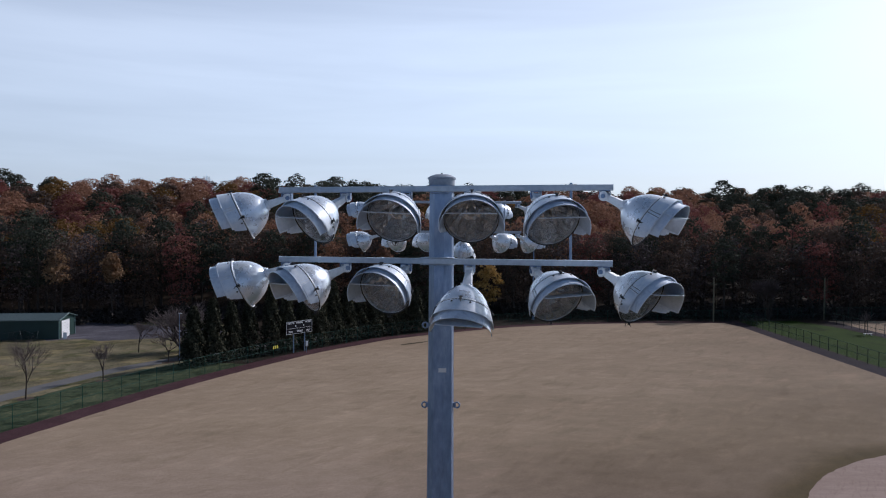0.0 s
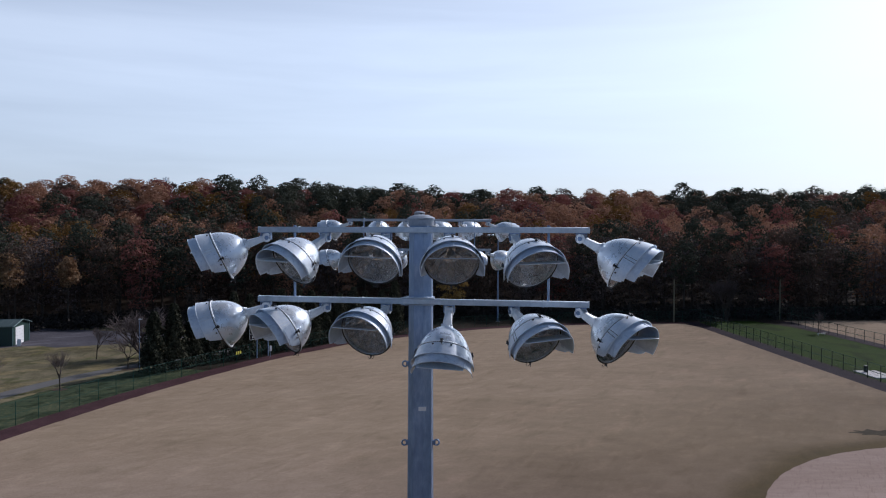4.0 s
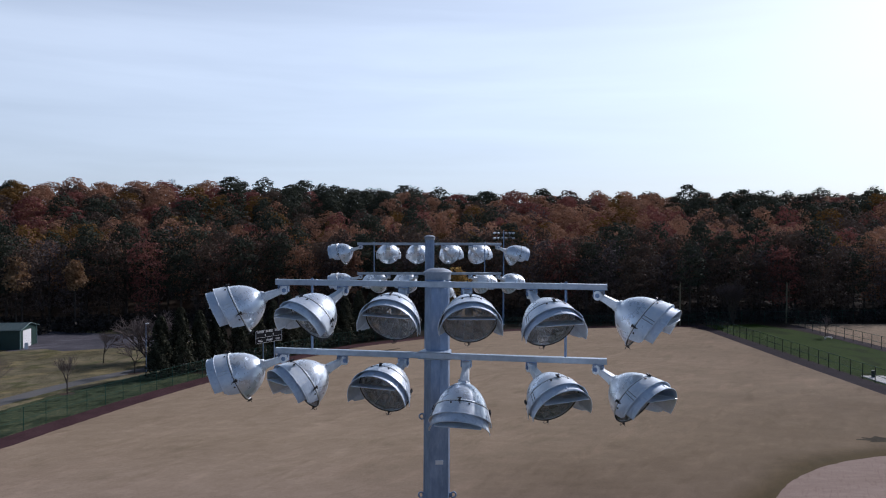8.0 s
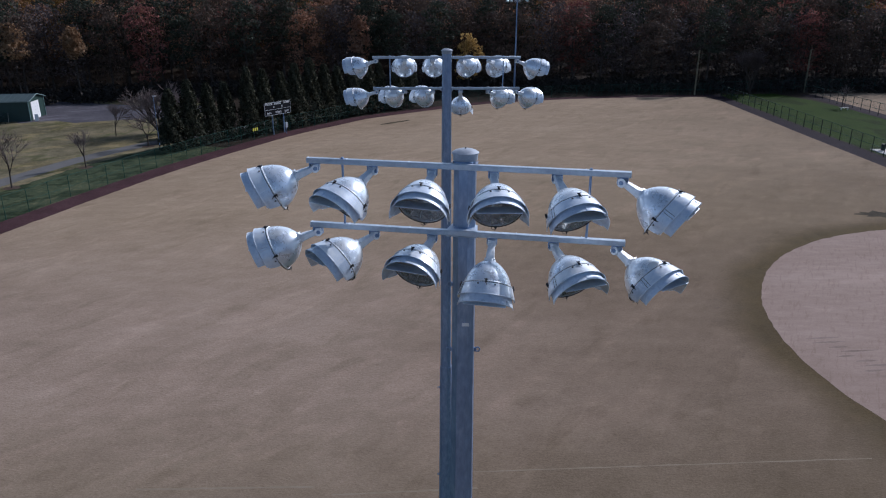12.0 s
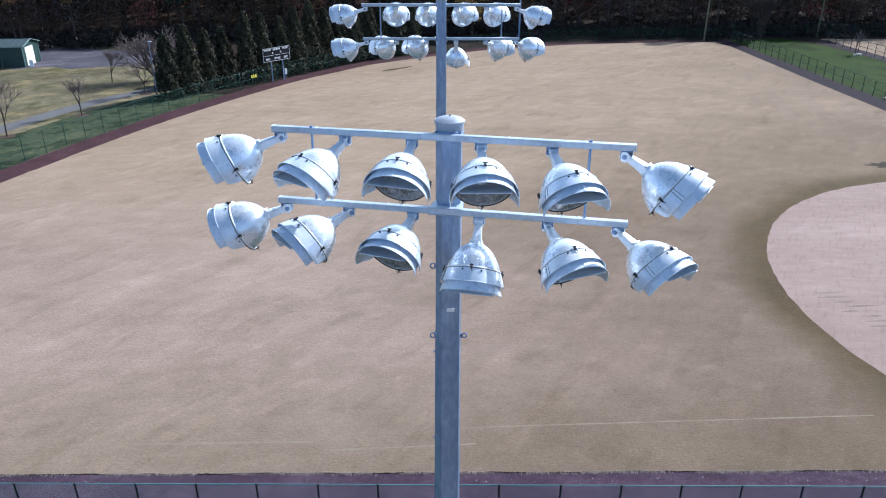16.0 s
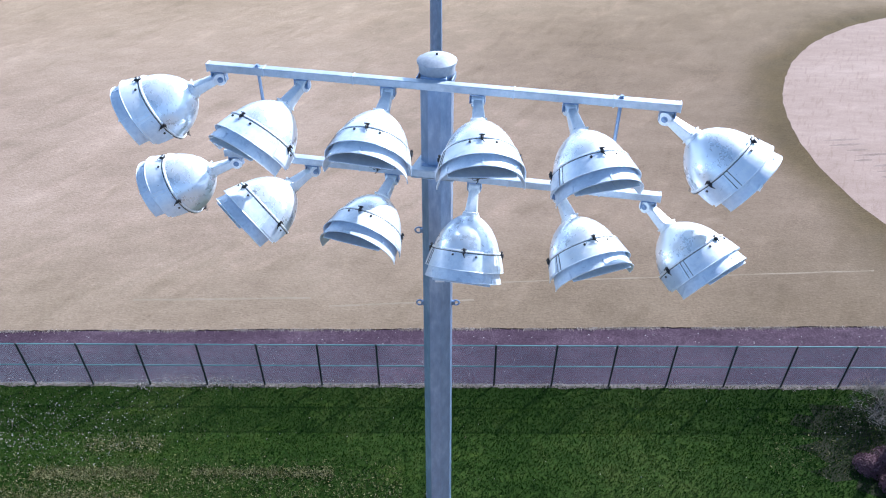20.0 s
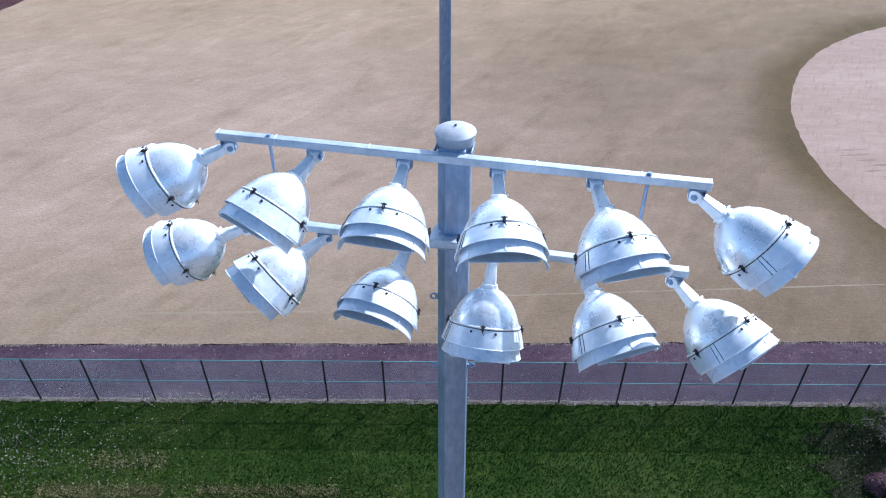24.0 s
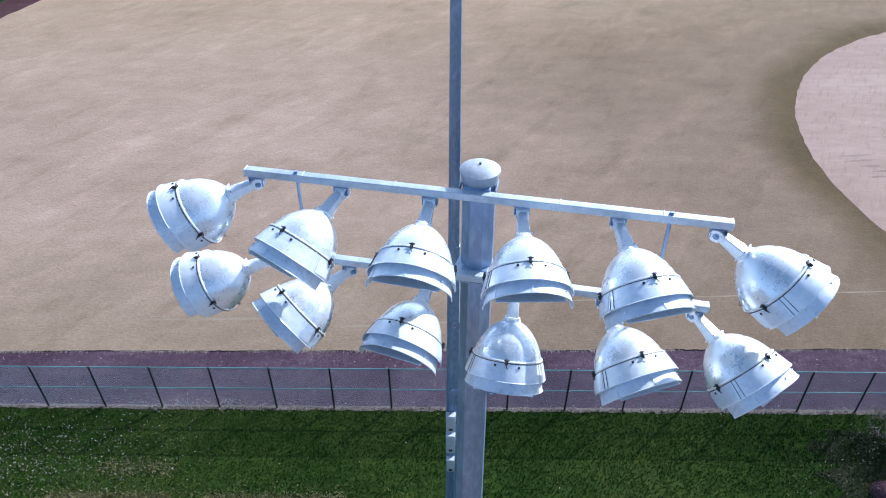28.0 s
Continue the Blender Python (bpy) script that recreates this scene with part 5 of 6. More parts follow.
for k in range(6):
    bm = bmesh.new()
    add_box(bm, (0.06, door_b - door_a, door_h / 6 - 0.02), pose(-0.12, (door_a + door_b) / 2, door_h / 6 * (k + 0.5)), 0.01)
    part("door_panel", bm, WHITE, shed, "white roller door section")
sign = thing("sandwich_board", pose(-73.9, 133.6, 0.0, 0, 0, 20), "small white leaning board by the shed door", "board")
for s in (-1, 1):
    bm = bmesh.new()
    add_box(bm, (0.6, 0.04, 1.2), pose(0, s * 0.2, 0.58, s * 16, 0, 0), 0.01)
    part("leaf", bm, WHITE, sign)
rack = thing("stacked_frames", pose(-80.5, 129.8, 0, 0, 0, 10), "dark stack of folded metal frames beside the shed", "frames")
for k in range(7):
    bm = bmesh.new()
    at = pose(rng.uniform(-2.6, 2.6), rng.uniform(-0.6, 0.6), 0.0, rng.uniform(-20, 20), rng.uniform(-35, 35), rng.uniform(-40, 40))
    for a, b in (((-1.2, 0, 0.05), (-1.2, 0, 1.7)), ((1.2, 0, 0.05), (1.2, 0, 1.7)), ((-1.2, 0, 1.7), (1.2, 0, 1.7)), ((-1.2, 0, 0.4), (1.2, 0, 1.4))):
        add_tube(bm, at @ Vector(a), at @ Vector(b), 0.05, 0.05, 6)
    part("frame", bm, DARK_POST, rack)


# ---- plants ----
def leaf_quads(centres, normals, size, r, loose=0.75):
    """One small bent-free quad for each centre, leaning about its outward normal."""
    n = len(centres)
    nrm = normals + r.normal(0, loose, (n, 3))
    nrm /= np.linalg.norm(nrm, axis=1, keepdims=True) + 1e-9
    t = np.cross(nrm, r.normal(0, 1, (n, 3)))
    t /= np.linalg.norm(t, axis=1, keepdims=True) + 1e-9
    b = np.cross(nrm, t)
    s = (size * r.uniform(0.6, 1.35, n))[:, None]
    w = s * r.uniform(0.55, 1.0, (n, 1))
    v = np.stack([centres - t * s, centres - b * w * 0.8, centres + t * s, centres + b * w], 1).reshape(-1, 3)
    f = np.arange(n * 4).reshape(n, 4)
    return v, f


def crown_points(r, lobes, per_lobe, height, low, spread, lobe_r, shape=1.0):
    """Lobes on an uneven egg, each a shell of leaf places."""
    c, nn = [], []
    for i in range(lobes):
        u = (i + 0.5) / lobes
        z = low + (height - low) * (u ** 0.85)
        k = (z - low) / (height - low)
        ring = spread * (math.sin(math.pi * min(0.97, 0.10 + 0.86 * k)) ** shape)
        w = i * 2.39996 + r.uniform(-0.5, 0.5)
        q = ring * r.uniform(0.45, 1.0)
        p = np.array([q * math.cos(w), q * math.sin(w), z + r.uniform(-0.8, 0.8)])
        lr = lobe_r * r.uniform(0.65, 1.3)
        d = r.normal(0, 1, (per_lobe, 3))
        d /= np.linalg.norm(d, axis=1, keepdims=True)
        d[:, 2] = np.where(d[:, 2] < -0.35, -d[:, 2] * 0.6, d[:, 2])
        rad = lr * (0.72 + 0.42 * r.random((per_lobe, 1)))
        c.append(p + d * rad * np.array([1, 1, 0.8]))
        nn.append(d)
    return np.concatenate(c), np.concatenate(nn)


def dome_points(r, lobes, per_lobe, height, drop, spread, lobe_r, rough):
    """A broad domed crown: clumps over a rounded cap and down its flanks."""
    c, nn = [], []
    for i in range(lobes):
        u = 1 - (i + 0.5) / lobes * 1.62                 # 1 at the top, a little below the widest part at the end
        w = i * 2.39996 + r.uniform(-0.4, 0.4)
        flat = math.sqrt(max(0.03, 1 - u * u)) if u > 0 else 1.0
        q = spread * flat * r.uniform(0.80, 1.06)
        lr = lobe_r * r.uniform(0.8, 1.2)
        p = np.array([q * math.cos(w), q * math.sin(w), height - lr - drop * (1 - u) + r.uniform(-rough, rough)])
        d = r.normal(0, 1, (per_lobe, 3)) + np.array([0.45 * math.cos(w) * flat, 0.45 * math.sin(w) * flat, 0.5])
        d /= np.linalg.norm(d, axis=1, keepdims=True)
        rad = lr * (0.70 + 0.32 * r.random((per_lobe, 1)) ** 0.6)
        c.append(p + d * rad * np.array([1, 1, 0.85]))
        nn.append(d)
    return np.concatenate(c), np.concatenate(nn)


def tree_crown(seed, kind, lobes, per_lobe, far=False, leaf=0.30):
    r = np.random.default_rng(seed)
    if far:
        if kind == "pine":
            c, nn = dome_points(r, lobes, per_lobe, 24, 12.0, 3.7, 1.5 if lobes < 60 else 1.4, 0.9)
        else:
            c, nn = dome_points(r, lobes, per_lobe, 22.5, 11.5, 4.5, 1.55 if lobes < 60 else 1.45, 0.7)
        return leaf_quads(c, nn, leaf, r, 0.28)
    if kind == "pine":
        c, nn = crown_points(r, lobes, per_lobe, 25, 9.0, 4.4, 1.9, 0.6)
    else:
        c, nn = crown_points(r, lobes, per_lobe, 23, 4.0, 5.0, 2.4, 0.55)
    return leaf_quads(c, nn, 0.30, r, 0.5)


def trunk_mesh(seed, height, radius, limbs):
    r = random.Random(seed)
    bm = bmesh.new()
    p, rad = Vector((0, 0, -0.3)), radius
    n = 6
    for i in range(n):
        q = Vector((r.uniform(-0.25, 0.25) * i / 2, r.uniform(-0.25, 0.25) * i / 2, height * (i + 1) / n))
        add_tube(bm, p, q, rad, rad * 0.80, 7, cap=(i == 0))
        p, rad = q, rad * 0.80
        if i >= 2:
            for _ in range(limbs):
                w = r.uniform(0, 6.283)
                ln = r.uniform(2.0, 4.4)
                e = q + Vector((math.cos(w) * ln, math.sin(w) * ln, ln * r.uniform(0.4, 1.0)))
                add_tube(bm, q, e, rad * 0.45, rad * 0.12, 5, cap=False)
    me = bpy.data.meshes.new("trunk")
    bm.to_mesh(me)
    bm.free()
    me.materials.append(BARK)
    me.shade_smooth()
    return me


SPECIES = [("pine", PINE, 0.13), ("bare", BARE, 0.08), ("crimson", CRIMSON, 0.20), ("ochre", OCHRE, 0.10), ("olive", OLIVE, 0.14), ("rust", RUST, 0.40)]
WORDS = {"rust": ("rust-brown oak in autumn leaf at the edge of the woods", "oak"), "crimson": ("deep red autumn tree among the woods", "tree"), "ochre": ("ochre-yellow autumn tree catching the sun", "tree"),
         "olive": ("olive-brown tree half turned to autumn colour", "tree"), "pine": ("tall dark green pine above the autumn woods", "pine"), "bare": ("nearly leafless grey-brown tree at the wood's edge", "tree")}
crown_me, trunk_me = {}, {}
for s, (kind, mat, share) in enumerate(SPECIES):
    for v in range(3):
        verts, faces = tree_crown(100 + s * 10 + v, kind, 42, 46 if kind != "bare" else 22)
        crown_me[kind, v] = from_arrays("crown", verts, faces, [mat])
        trunk_me[kind, v] = trunk_mesh(s * 7 + v, 20 if kind != "pine" else 24, 0.36, 2)


# share 0 takes dark kinds, putting the front rows' shade into leaf colour
SHARES = {0: (("pine", 0.30), ("bare", 0.26), ("crimson", 0.02), ("ochre", 0.01), ("olive", 0.37), ("rust", 0.04)),
          1: (("pine", 0.05), ("bare", 0.03), ("crimson", 0.22), ("ochre", 0.11), ("olive", 0.11), ("rust", 0.48)),
          2: (("pine", 0.60), ("bare", 0.00), ("crimson", 0.10), ("ochre", 0.04), ("olive", 0.10), ("rust", 0.16))}


def pick(u, row, x):
    """Species by share: dark kinds in front stand in for shade, autumn colour up the slope, pines in patches on the
    crest.
    """
    patchy = noise.noise(Vector((x * 0.012, 3.7, row * 0.1)))
    acc = 0.0
    for kind, share in SHARES[0 if row < 4 else 2 if row > 10 and patchy > 0.02 else 1]:
        acc += share
        if u < acc:
            return kind
    return "rust"


def wood_edge(x):
    return 182 + 0.02 * x if x > -30 else 181.4 - 0.38 * (-30 - x) if x > -90 else 158.6


tr = random.Random(11)
far_v, far_f, far_i, count = [], [], [], 0
n_front = 0
mats = [m for _, m, _ in SPECIES]
names = [k for k, _, _ in SPECIES]
far_src = {}
for s, (kind, mat, share) in enumerate(SPECIES):
    for v in range(3):
        far_src[kind, v] = tree_crown(300 + s * 10 + v, kind, 46, 46 if kind != "bare" else 18, far=True)
        far_src[kind, v, "crest"] = tree_crown(300 + s * 10 + v, kind, 84, 52 if kind != "bare" else 34, far=True, leaf=0.27)
row_y, row = 0.0, 0
while row_y < 178:
    step = 6.6 + row * 0.35
    half = 0.70 * (190 + row_y) + 25
    x = -half + tr.uniform(0, step)
    while x < half * 1.06:
        y = wood_edge(x) + row_y + tr.uniform(-2.4, 2.4)
        k = min(1, row_y / 135)
        kind = pick(tr.random(), row, x)
        v = tr.randrange(3)
        big = tr.uniform(0.86, 1.10) * (0.74, 0.84, 0.92, 0.96)[min(row, 3)] * (1.04 if kind == "pine" else 1.0)
        wide = (0.35 + 0.65 * big) * tr.uniform(0.92, 1.18)
        if row > 2:
            wide *= max(1.0, step / 9.0)
            big *= 1.0 + 0.10 * noise.noise(Vector((x * 0.03, row * 0.7, 5.1)))
        turn = tr.uniform(0, 360)
        z = rise(x, y)
        if row < 3:
            ob = thing("tree", pose(x, y, z, 0, 0, turn), *WORDS[kind], "trees of the woods")
            ob.scale = (wide, wide, big)
            shared("trunk", trunk_me[kind, v], ob, Matrix())
            shared("crown", crown_me[kind, v], ob, Matrix())
            n_front += 1
        else:
            verts, faces = far_src[(kind, v) if row_y < 100 else (kind, v, "crest")]
            if row_y < 100:                       # only the tops show behind the rows in front
                top_only = len(faces) * 30 // 46
                verts, faces = verts[:top_only * 4], faces[:top_only]
            c, sn = math.cos(radians(turn)), math.sin(radians(turn))
            q = verts * np.array([wide, wide, big])
            q = np.stack([q[:, 0] * c - q[:, 1] * sn + x, q[:, 0] * sn + q[:, 1] * c + y, q[:, 2] + z], 1)
            far_v.append(q)
            far_f.append(faces + count)
            far_i.append(np.full(len(faces), names.index(kind)))
            count += len(q)
        x += step * tr.uniform(0.8, 1.25)
    row_y += step * 0.92
    row += 1
woods = new("woods", from_arrays("woods", np.concatenate(far_v), np.concatenate(far_f), mats, np.concatenate(far_i)))
tagged(woods, "rust, red and green autumn woods covering the slope", "woods", kind="stuff")

# undergrowth along the edge of the woods, and fill behind the crest
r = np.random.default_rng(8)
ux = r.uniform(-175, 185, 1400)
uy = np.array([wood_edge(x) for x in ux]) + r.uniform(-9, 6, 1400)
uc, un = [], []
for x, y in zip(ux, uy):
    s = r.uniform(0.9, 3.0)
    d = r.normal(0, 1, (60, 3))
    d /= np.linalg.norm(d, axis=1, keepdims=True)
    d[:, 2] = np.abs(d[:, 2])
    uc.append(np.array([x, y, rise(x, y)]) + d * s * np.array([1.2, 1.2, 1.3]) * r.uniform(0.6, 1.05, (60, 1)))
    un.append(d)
# tall dark clumps added behind the crest to shut out gaps of sky
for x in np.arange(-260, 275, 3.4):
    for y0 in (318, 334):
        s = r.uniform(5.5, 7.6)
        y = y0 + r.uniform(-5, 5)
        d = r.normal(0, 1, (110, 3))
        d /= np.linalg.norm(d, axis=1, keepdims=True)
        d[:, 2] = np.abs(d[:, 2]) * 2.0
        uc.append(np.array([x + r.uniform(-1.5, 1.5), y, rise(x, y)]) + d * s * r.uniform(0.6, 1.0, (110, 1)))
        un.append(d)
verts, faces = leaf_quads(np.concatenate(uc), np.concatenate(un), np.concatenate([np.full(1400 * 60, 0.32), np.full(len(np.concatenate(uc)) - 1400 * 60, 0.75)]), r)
tagged(new("undergrowth", from_arrays("undergrowth", verts, faces, [BRUSH])), "dark brush along the foot of the woods and filling behind the crest", "brush", kind="stuff")


# column-shaped evergreens behind the outfield fence
def cypress_mesh(seed):
    r = np.random.default_rng(seed)
    n = 5200
    u = r.random(n) ** 0.8
    z = 0.25 + 8.9 * u
    w = r.uniform(0, 2 * math.pi, n)
    rad = 1.85 * np.clip(1.05 - u, 0.03, 1) ** 0.60 * (0.88 + 0.26 * np.sin(w * 5 + z * 1.7 + seed) + 0.12 * np.sin(w * 9 - z * 3.1)) * r.uniform(0.72, 1.06, n)
    c = np.stack([rad * np.cos(w), rad * np.sin(w), z], 1)
    nn = np.stack([np.cos(w), np.sin(w), np.full(n, 0.35)], 1)
    v, f = leaf_quads(c, nn, 0.17, r)
    v[:, 2] = np.maximum(v[:, 2], 0.05)
    return from_arrays("foliage", v, f, [CYPRESS])


cyp_me = [cypress_mesh(s) for s in range(4)]
cyp_trunk = trunk_mesh(77, 8.0, 0.16, 0)
cyp_line = spline([(-39.4, 107.4), (-36.6, 111.3), (-33.6, 115.8), (-30.0, 120.8), (-25.8, 126.8), (-20.4, 134.4), (-13.0, 144.0), (-3.0, 153.5)], 3.7)
heights = (0.92, 1.02, 0.94, 0.92, 1.12, 1.06, 0.98, 1.10, 1.16, 1.02, 0.96)
for i, p in enumerate(cyp_line):
    s = heights[i % len(heights)]
    ob = thing("cypress", pose(p.x + tr.uniform(-0.4, 0.4), p.y + tr.uniform(-0.4, 0.4), 0, 0, 0, tr.uniform(0, 360)), "dark green columnar cypress behind the outfield fence", "cypress", "cypress row")
    ob.scale = (1.12 * tr.uniform(0.88, 1.12), 1.12 * tr.uniform(0.88, 1.12), s * 1.08)
    shared("trunk", cyp_trunk, ob, Matrix())
    shared("foliage", cyp_me[i % 4], ob, Matrix())


for x, y, s in ((-42.0, 114.2, 0.42), (-43.4, 116.6, 0.36)):
    ob = thing("evergreen_bush", pose(x, y, 0, 0, 0, tr.uniform(0, 360)), "low dark evergreen bush beside the path lamp", "bush")
    ob.scale = (0.95, 0.95, s)
    shared("trunk", cyp_trunk, ob, Matrix())
    shared("foliage", cyp_me[int(x) % 4], ob, Matrix())


def bare_tree(name, label, x, y, height, seed, mat, spread=0.75, levels=4, base_r=0.10, stems=1, lean=0.0):
    """A leafless tree: every limb splits into thinner ones."""
    r = random.Random(seed)
    top = thing(name, pose(x, y, 0), label, "tree", "leafless trees")
    trunk_bm, twig_bm = bmesh.new(), bmesh.new()

    def grow(p, d, ln, rad, level):
        q = p + d * ln
        add_tube(trunk_bm if level >= levels - 1 else twig_bm, p, q, rad, rad * 0.66, 7 if level >= levels - 1 else 4, cap=False)
        if level == 0:
            return
        for _ in range(4 if level > 1 else 3):
            side = Vector((r.gauss(0, 1), r.gauss(0, 1), r.gauss(0, 0.4)))
            nd = (d + side * spread * 0.62 + Vector((0, 0, 0.16))).normalized()
            grow(p.lerp(q, r.uniform(0.62, 1.0)), nd, ln * r.uniform(0.58, 0.82), rad * 0.58, level - 1)
    for _ in range(stems):
        d = Vector((r.uniform(-1, 1) * (0.05 + lean), r.uniform(-1, 1) * (0.05 + lean), 1)).normalized()
        grow(Vector((0, 0, -0.05)), d, height * 0.36, base_r, levels)
    part("trunk", trunk_bm, BARK, top)
    part("crown", twig_bm, mat, top)
    return top


for i, (x, y, h, lv) in enumerate(((-51.3, 85.4, 8.0, 5), (-47.3, 96.2, 5.4, 5), (-44.2, 110.2, 5.6, 5), (-53.0, 119.0, 6.2, 5))):
    bare_tree("young_tree", "young leafless tree in a mulch ring by the path", x, y, h, 20 + i, TWIG, 0.7, lv, 0.10)
    if i < 3:
        # dark mulch disc that doubles as the painted shade under the tree
        ring = [Vector((x + (0.95 + tr.uniform(-0.12, 0.12)) * math.cos(2 * math.pi * k / 22), y + (0.95 + tr.uniform(-0.12, 0.12)) * math.sin(2 * math.pi * k / 22), 0)) for k in range(22)]
        patch("mulch_ring", ring, 0.022, EARTH, "dark ring of mulch and painted shade round a young tree", "mulch")
bare_tree("spreading_tree", "broad leafless grey tree beside the cypress row", -46.2, 121.0, 9.5, 41, TWIG, 0.85, 4, 0.20, 7, 0.75)
bare_tree("spreading_tree", "pale leafless tree between the two fields", 74.0, 171.5, 10.5, 42, BARE, 0.55, 5, 0.18, 4, 0.25)
bare_tree("small_tree", "small leafless tree by the neighbouring field", 84.6, 150.0, 5.2, 43, TWIG, 0.7, 4, 0.10)
for x, y, h, mat, lab in ((7.6, 172.0, 12.4, AMBER, "golden-yellow autumn tree standing before the woods, sunlight in its leaf colour"), (-88.5, 155.5, 15.0, GOLD, "orange autumn tree lit against dark woods"), (-77.0, 158.0, 14.5, GOLD, "golden autumn tree lit against dark woods"), (-18.3, 178.5, 16.0, RUST, "pale brown thin-leaved tree before the woods")):
    ob = thing("sunlit_tree", pose(x, y, 0, 0, 0, tr.uniform(0, 360)), lab, "tree")
    rr = np.random.default_rng(int(abs(x) * 10))
    # leftmost crowns are shaped as just the sunlit tops of their trees
    c, nn = crown_points(rr, 26, 60, h, h * (0.25 if x > 0 else 0.62 if x < -50 else 0.40), h * (0.24 if x > 0 else 0.13), h * (0.11 if x > 0 else 0.09))
    verts, faces = leaf_quads(c, nn, 0.30, rr)
    shared("trunk", trunk_me["rust", 0], ob, Matrix.Diagonal((0.6, 0.6, h / 26, 1)))
    shared("crown", from_arrays("crown", verts, faces, [mat]), ob, Matrix())
# shrubs on the near lawn
for x, y, s, seed in ((17.7, 20.0, 0.55, 5), (18.6, 20.1, 0.75, 6), (18.3, 19.1, 0.60, 7)):
    ob = thing("shrub", pose(x, y, 0), "low plum-coloured shrub on the lawn", "shrub")
    rr = np.random.default_rng(seed)
    d = rr.normal(0, 1, (2600, 3))
    d /= np.linalg.norm(d, axis=1, keepdims=True)
    d[:, 2] = np.abs(d[:, 2])
    verts, faces = leaf_quads(d * s * rr.uniform(0.5, 1.05, (2600, 1)) * np.array([1, 1, 0.8]) + np.array([0, 0, 0.05]), d, 0.035, rr)
    shared("foliage", from_arrays("foliage", verts, faces, [PLUM]), ob, Matrix())
    bm = bmesh.new()
    for k in range(8):
        w = k * 0.785
        add_tube(bm, (0, 0, 0), (0.5 * s * math.cos(w), 0.5 * s * math.sin(w), 0.5 * s), 0.02, 0.008, 5)
    part("stem", bm, BARK, ob)
bare_tree("bare_shrub", "twiggy leafless shrub on the lawn by the fence", 19.3, 22.6, 2.1, 61, FRINGE, 1.0, 4, 0.025, 7, 0.9)

# steel post beside the near fence; its shadow crosses the shrubs
post = thing("steel_post", pose(21.83, 23.5, 0), "plain galvanised steel post beside the near fence", "post")
bm = bmesh.new()
add_tube(bm, (0, 0, -0.2), (0, 0, 9.0), 0.17, 0.15, 16)
part("shaft", bm, GALV, post)
bm = bmesh.new()
add_tube(bm, (0, 0, 9.0), (0, 0, 9.06), 0.18, 0.12, 16)
part("cap", bm, CAPS, post)
# street lamp beside the path
lamp = thing("street_lamp", pose(-42.6, 110.6, 0), "slim path lamp with a pale head", "street lamp")
bm = bmesh.new()
add_tube(bm, (0, 0, 0), (0, 0, 7.6), 0.07, 0.05, 8)
part("post", bm, GALV, lamp)
bm = bmesh.new()
add_box(bm, (0.55, 0.22, 0.12), pose(0.15, 0, 7.65), 0.03)
part("head", bm, WHITE, lamp)
# radio mast on the skyline
mast = thing("radio_mast", pose(-144.0, 400.0, rise(-144, 400) - 8.3), "far radio mast above the skyline", "mast")
bm = bmesh.new()
for k in range(3):
    w = k * 2.094
    add_tube(bm, (0.5 * math.cos(w), 0.5 * math.sin(w), 0), (0.35 * math.cos(w), 0.35 * math.sin(w), 36.5), 0.09, 0.07, 5)
for z in range(2, 37, 2):
    add_tube(bm, (0.5, 0, z), (-0.25, 0.43, z + 1.5), 0.04, 0.04, 4)
part("lattice", bm, GALV, mast)
for x in (-1.3, 1.3):
    bm = bmesh.new()
    for k in range(3):
        add_box(bm, (0.22, 0.2, 1.9), pose(x + (k - 1) * 0.38, 0.0, 35.4), 0.03)
    add_tube(bm, (0, 0, 34.8), (x, 0, 34.8), 0.08, 0.08, 5)
    part("antenna", bm, WHITE, mast)

# ---- grass blades and fallen leaves near the fence ----
r = np.random.default_rng(3)
n = 120000
gx, gy = r.uniform(-24, 25, n), 24.0 - 7.2 * r.random(n)
ht = r.uniform(0.04, 0.10, n)
w = r.uniform(0, math.pi, n)
dx, dy = np.cos(w) * 0.02, np.sin(w) * 0.02
lx, ly = r.normal(0, 0.03, n), r.normal(0, 0.03, n)
z0 = np.full(n, 0.004)
v = np.stack([np.stack([gx - dx, gy - dy, z0], 1), np.stack([gx + dx, gy + dy, z0], 1), np.stack([gx + lx, gy + ly, z0 + ht], 1)], 1).reshape(-1, 3)
tagged(new("grass", from_arrays("grass", v, np.arange(n * 3).reshape(n, 3), [BLADE])), "short green grass blades on the lawn by the fence", "grass", kind="stuff")
dx_, dy_ = [], []
for x0, x1, y, wd, k in ((-14.0, -9.2, 19.60, 0.16, 2600), (-8.0, -2.6, 19.64, 0.13, 1900), (-12.5, -9.4, 20.9, 0.22, 900), (-15.5, -9.5, 18.45, 0.28, 3000), (-16.0, 0.0, 19.1, 0.6, 3600), (14.0, 22.0, 20.6, 0.8, 900)):
    dx_.append(r.uniform(x0, x1, k))
    dy_.append(r.normal(y, wd, k))
gx, gy = np.concatenate(dx_), np.concatenate(dy_)
n = len(gx)
ht, w = r.uniform(0.05, 0.11, n), r.uniform(0, math.pi, n)
ax, ay, ox, oy = np.cos(w) * 0.02, np.sin(w) * 0.02, r.normal(0, 0.05, n), r.normal(0, 0.05, n)
v = np.stack([np.stack([gx - ax, gy - ay, ht * 0 + 0.02], 1), np.stack([gx + ax, gy + ay, ht * 0 + 0.02], 1), np.stack([gx + ox, gy + oy, ht], 1)], 1).reshape(-1, 3)
tagged(new("dry_grass", from_arrays("dry_grass", v, np.arange(n * 3).reshape(n, 3), [STRAW])), "thin straw-coloured dry streaks in the lawn", "grass", kind="stuff")
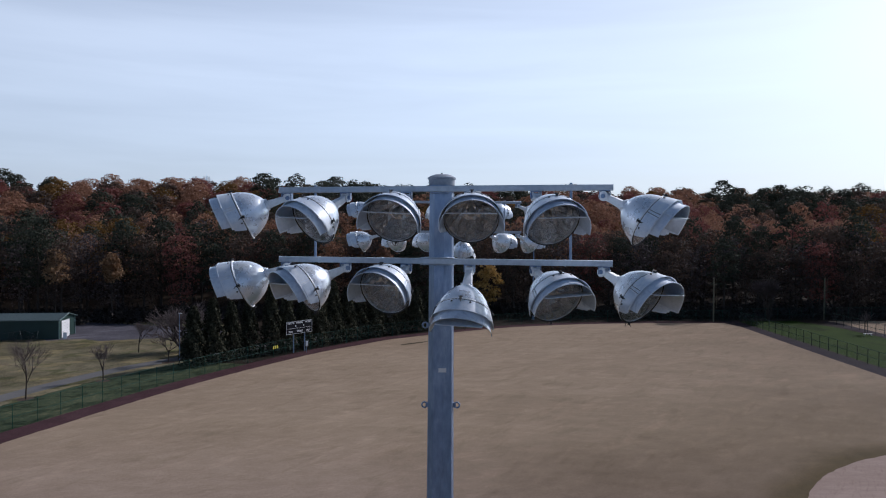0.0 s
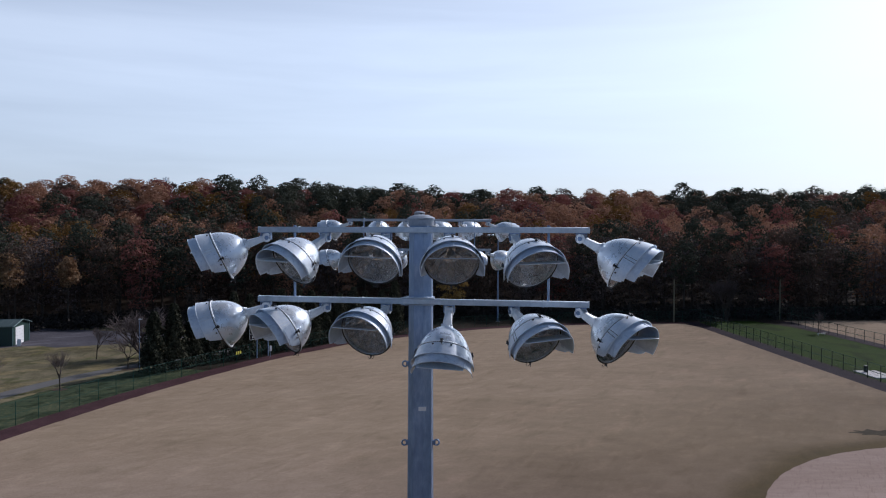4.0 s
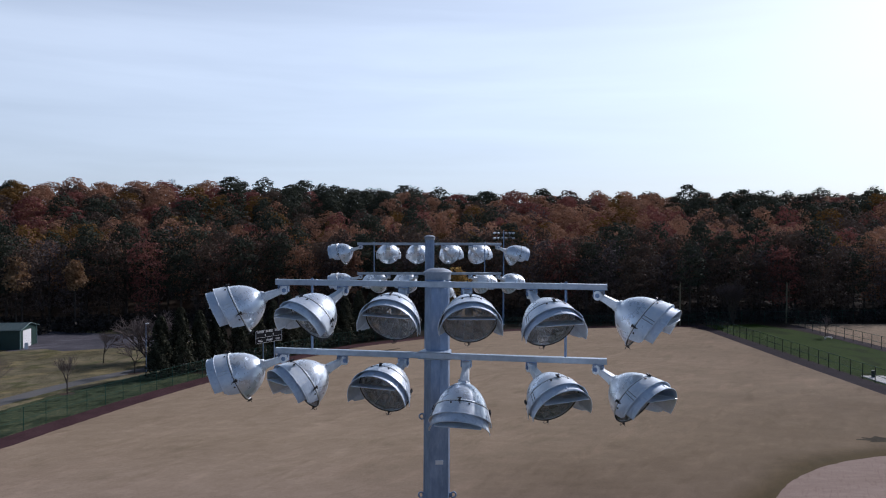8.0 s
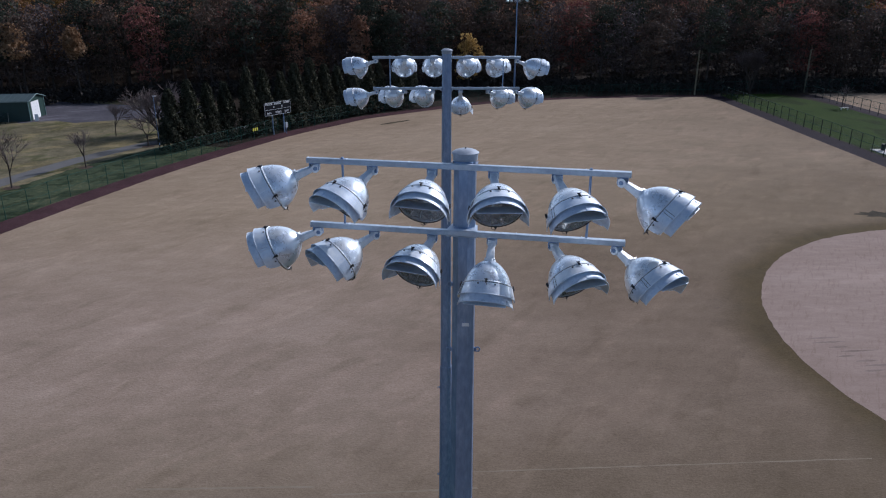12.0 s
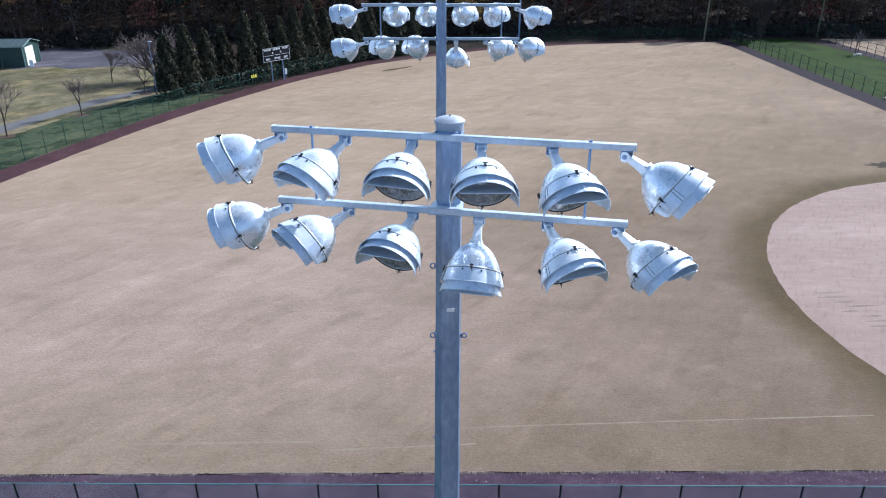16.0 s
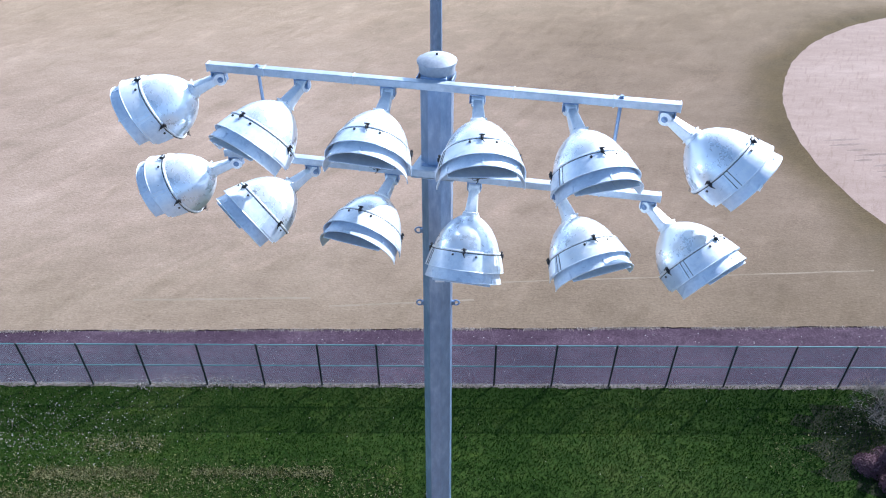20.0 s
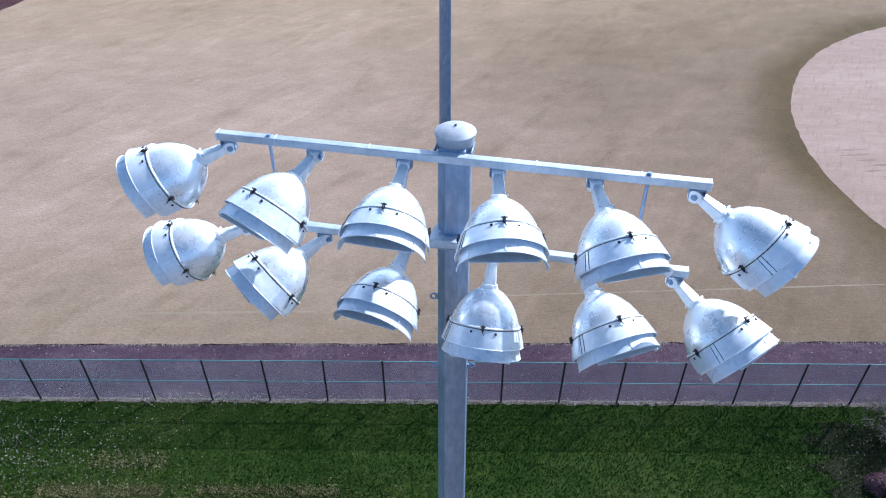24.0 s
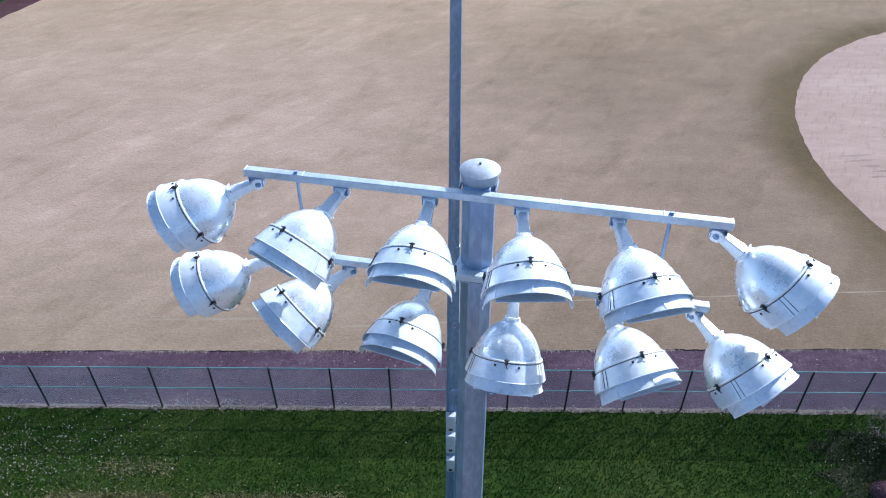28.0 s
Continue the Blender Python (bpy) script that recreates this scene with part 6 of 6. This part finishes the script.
parts_x = [r.normal(-15.0, 3.0, 1800), r.uniform(-24, 25, 260), r.uniform(-24, 25, 1500), r.normal(22, 2.5, 900), r.normal(-9.5, 1.6, 900)]
parts_y = [23.9 - np.abs(r.normal(2.3, 1.1, 1800)), 24.0 - 6.5 * r.random(260), 24.0 + r.normal(0.05, 0.16, 1500), 24.0 - np.abs(r.normal(1.8, 1.2, 900)), r.normal(24.1, 0.2, 900)]
lx, ly = np.concatenate(parts_x), np.concatenate(parts_y)
c = np.stack([lx, ly, r.uniform(0.05, 0.09, len(lx))], 1)
verts, faces = leaf_quads(c, np.tile([0.0, 0.0, 1.6], (len(lx), 1)), 0.027, r)
verts[:, 2] = np.maximum(verts[:, 2], 0.02)
tagged(new("fallen_leaves", from_arrays("fallen_leaves", verts, faces, [FALLEN])), "pale fallen leaves strewn on the lawn and along the fence", "leaves", kind="stuff")

# pale dry grass hanging over the cut edge of the outfield
n = 5200
gx = r.uniform(-24, 28, n)
keep = np.sin(gx * 0.9) + np.sin(gx * 2.3 + 1.0) + r.normal(0, 0.9, n) > -0.3
gx = gx[keep]
n = len(gx)
gy = 27.40 + 0.012 * gx + 0.02 * np.sin(gx / 0.15 * 0.11) + r.normal(0, 0.03, n)
ln, w = r.uniform(0.06, 0.22, n), r.normal(0, 0.6, n)
base = np.full(n, 0.052)
v = np.stack([np.stack([gx - 0.012, gy, base], 1), np.stack([gx + 0.012, gy, base + 0.004], 1), np.stack([gx + ln * np.sin(w), gy - ln * np.cos(w), base - 0.025], 1)], 1).reshape(-1, 3)
tagged(new("edge_grass", from_arrays("edge_grass", v, np.arange(n * 3).reshape(n, 3), [FRINGE])), "bleached dry grass hanging over the turf's edge", "grass", kind="stuff")

# pale pebbles and scraps on the near track
n = 420
px, py, sz = r.uniform(-24, 26, n), r.uniform(24.2, 27.2, n), r.uniform(0.010, 0.032, n)
w = r.uniform(0, 2 * math.pi, n)
ring = []
for k in range(4):
    ring.append(np.stack([px + sz * np.cos(w + k * 1.571), py + sz * 0.8 * np.sin(w + k * 1.571), np.full(n, 0.012)], 1))
ring.append(np.stack([px, py, 0.012 + sz * 0.9], 1))
v = np.stack(ring, 1).reshape(-1, 3)
o = (np.arange(n) * 5)[:, None]
f = np.concatenate([o + np.array([[k, (k + 1) % 4, 4]]) for k in range(4)])
tagged(new("pebbles", from_arrays("pebbles", v, f, [CONCRETE])), "pale pebbles scattered over the cinder track", "pebbles", kind="stuff")

bench = thing("bench", pose(83.6, 147.2, 0.01, 0, 0, 8), "small white bench beside a leafless tree", "bench")
bm = bmesh.new()
for k in range(3):
    add_box(bm, (1.9, 0.11, 0.04), pose(0, -0.14 + 0.14 * k, 0.45), 0.006)
part("seat", bm, WHITE, bench)
for x in (-0.75, 0.75):
    bm = bmesh.new()
    add_box(bm, (0.06, 0.36, 0.05), pose(x, 0, 0.405), 0.005)
    add_box(bm, (0.06, 0.06, 0.40), pose(x, -0.13, 0.19), 0.005)
    add_box(bm, (0.06, 0.06, 0.40), pose(x, 0.13, 0.19), 0.005)
    part("leg", bm, WHITE, bench)
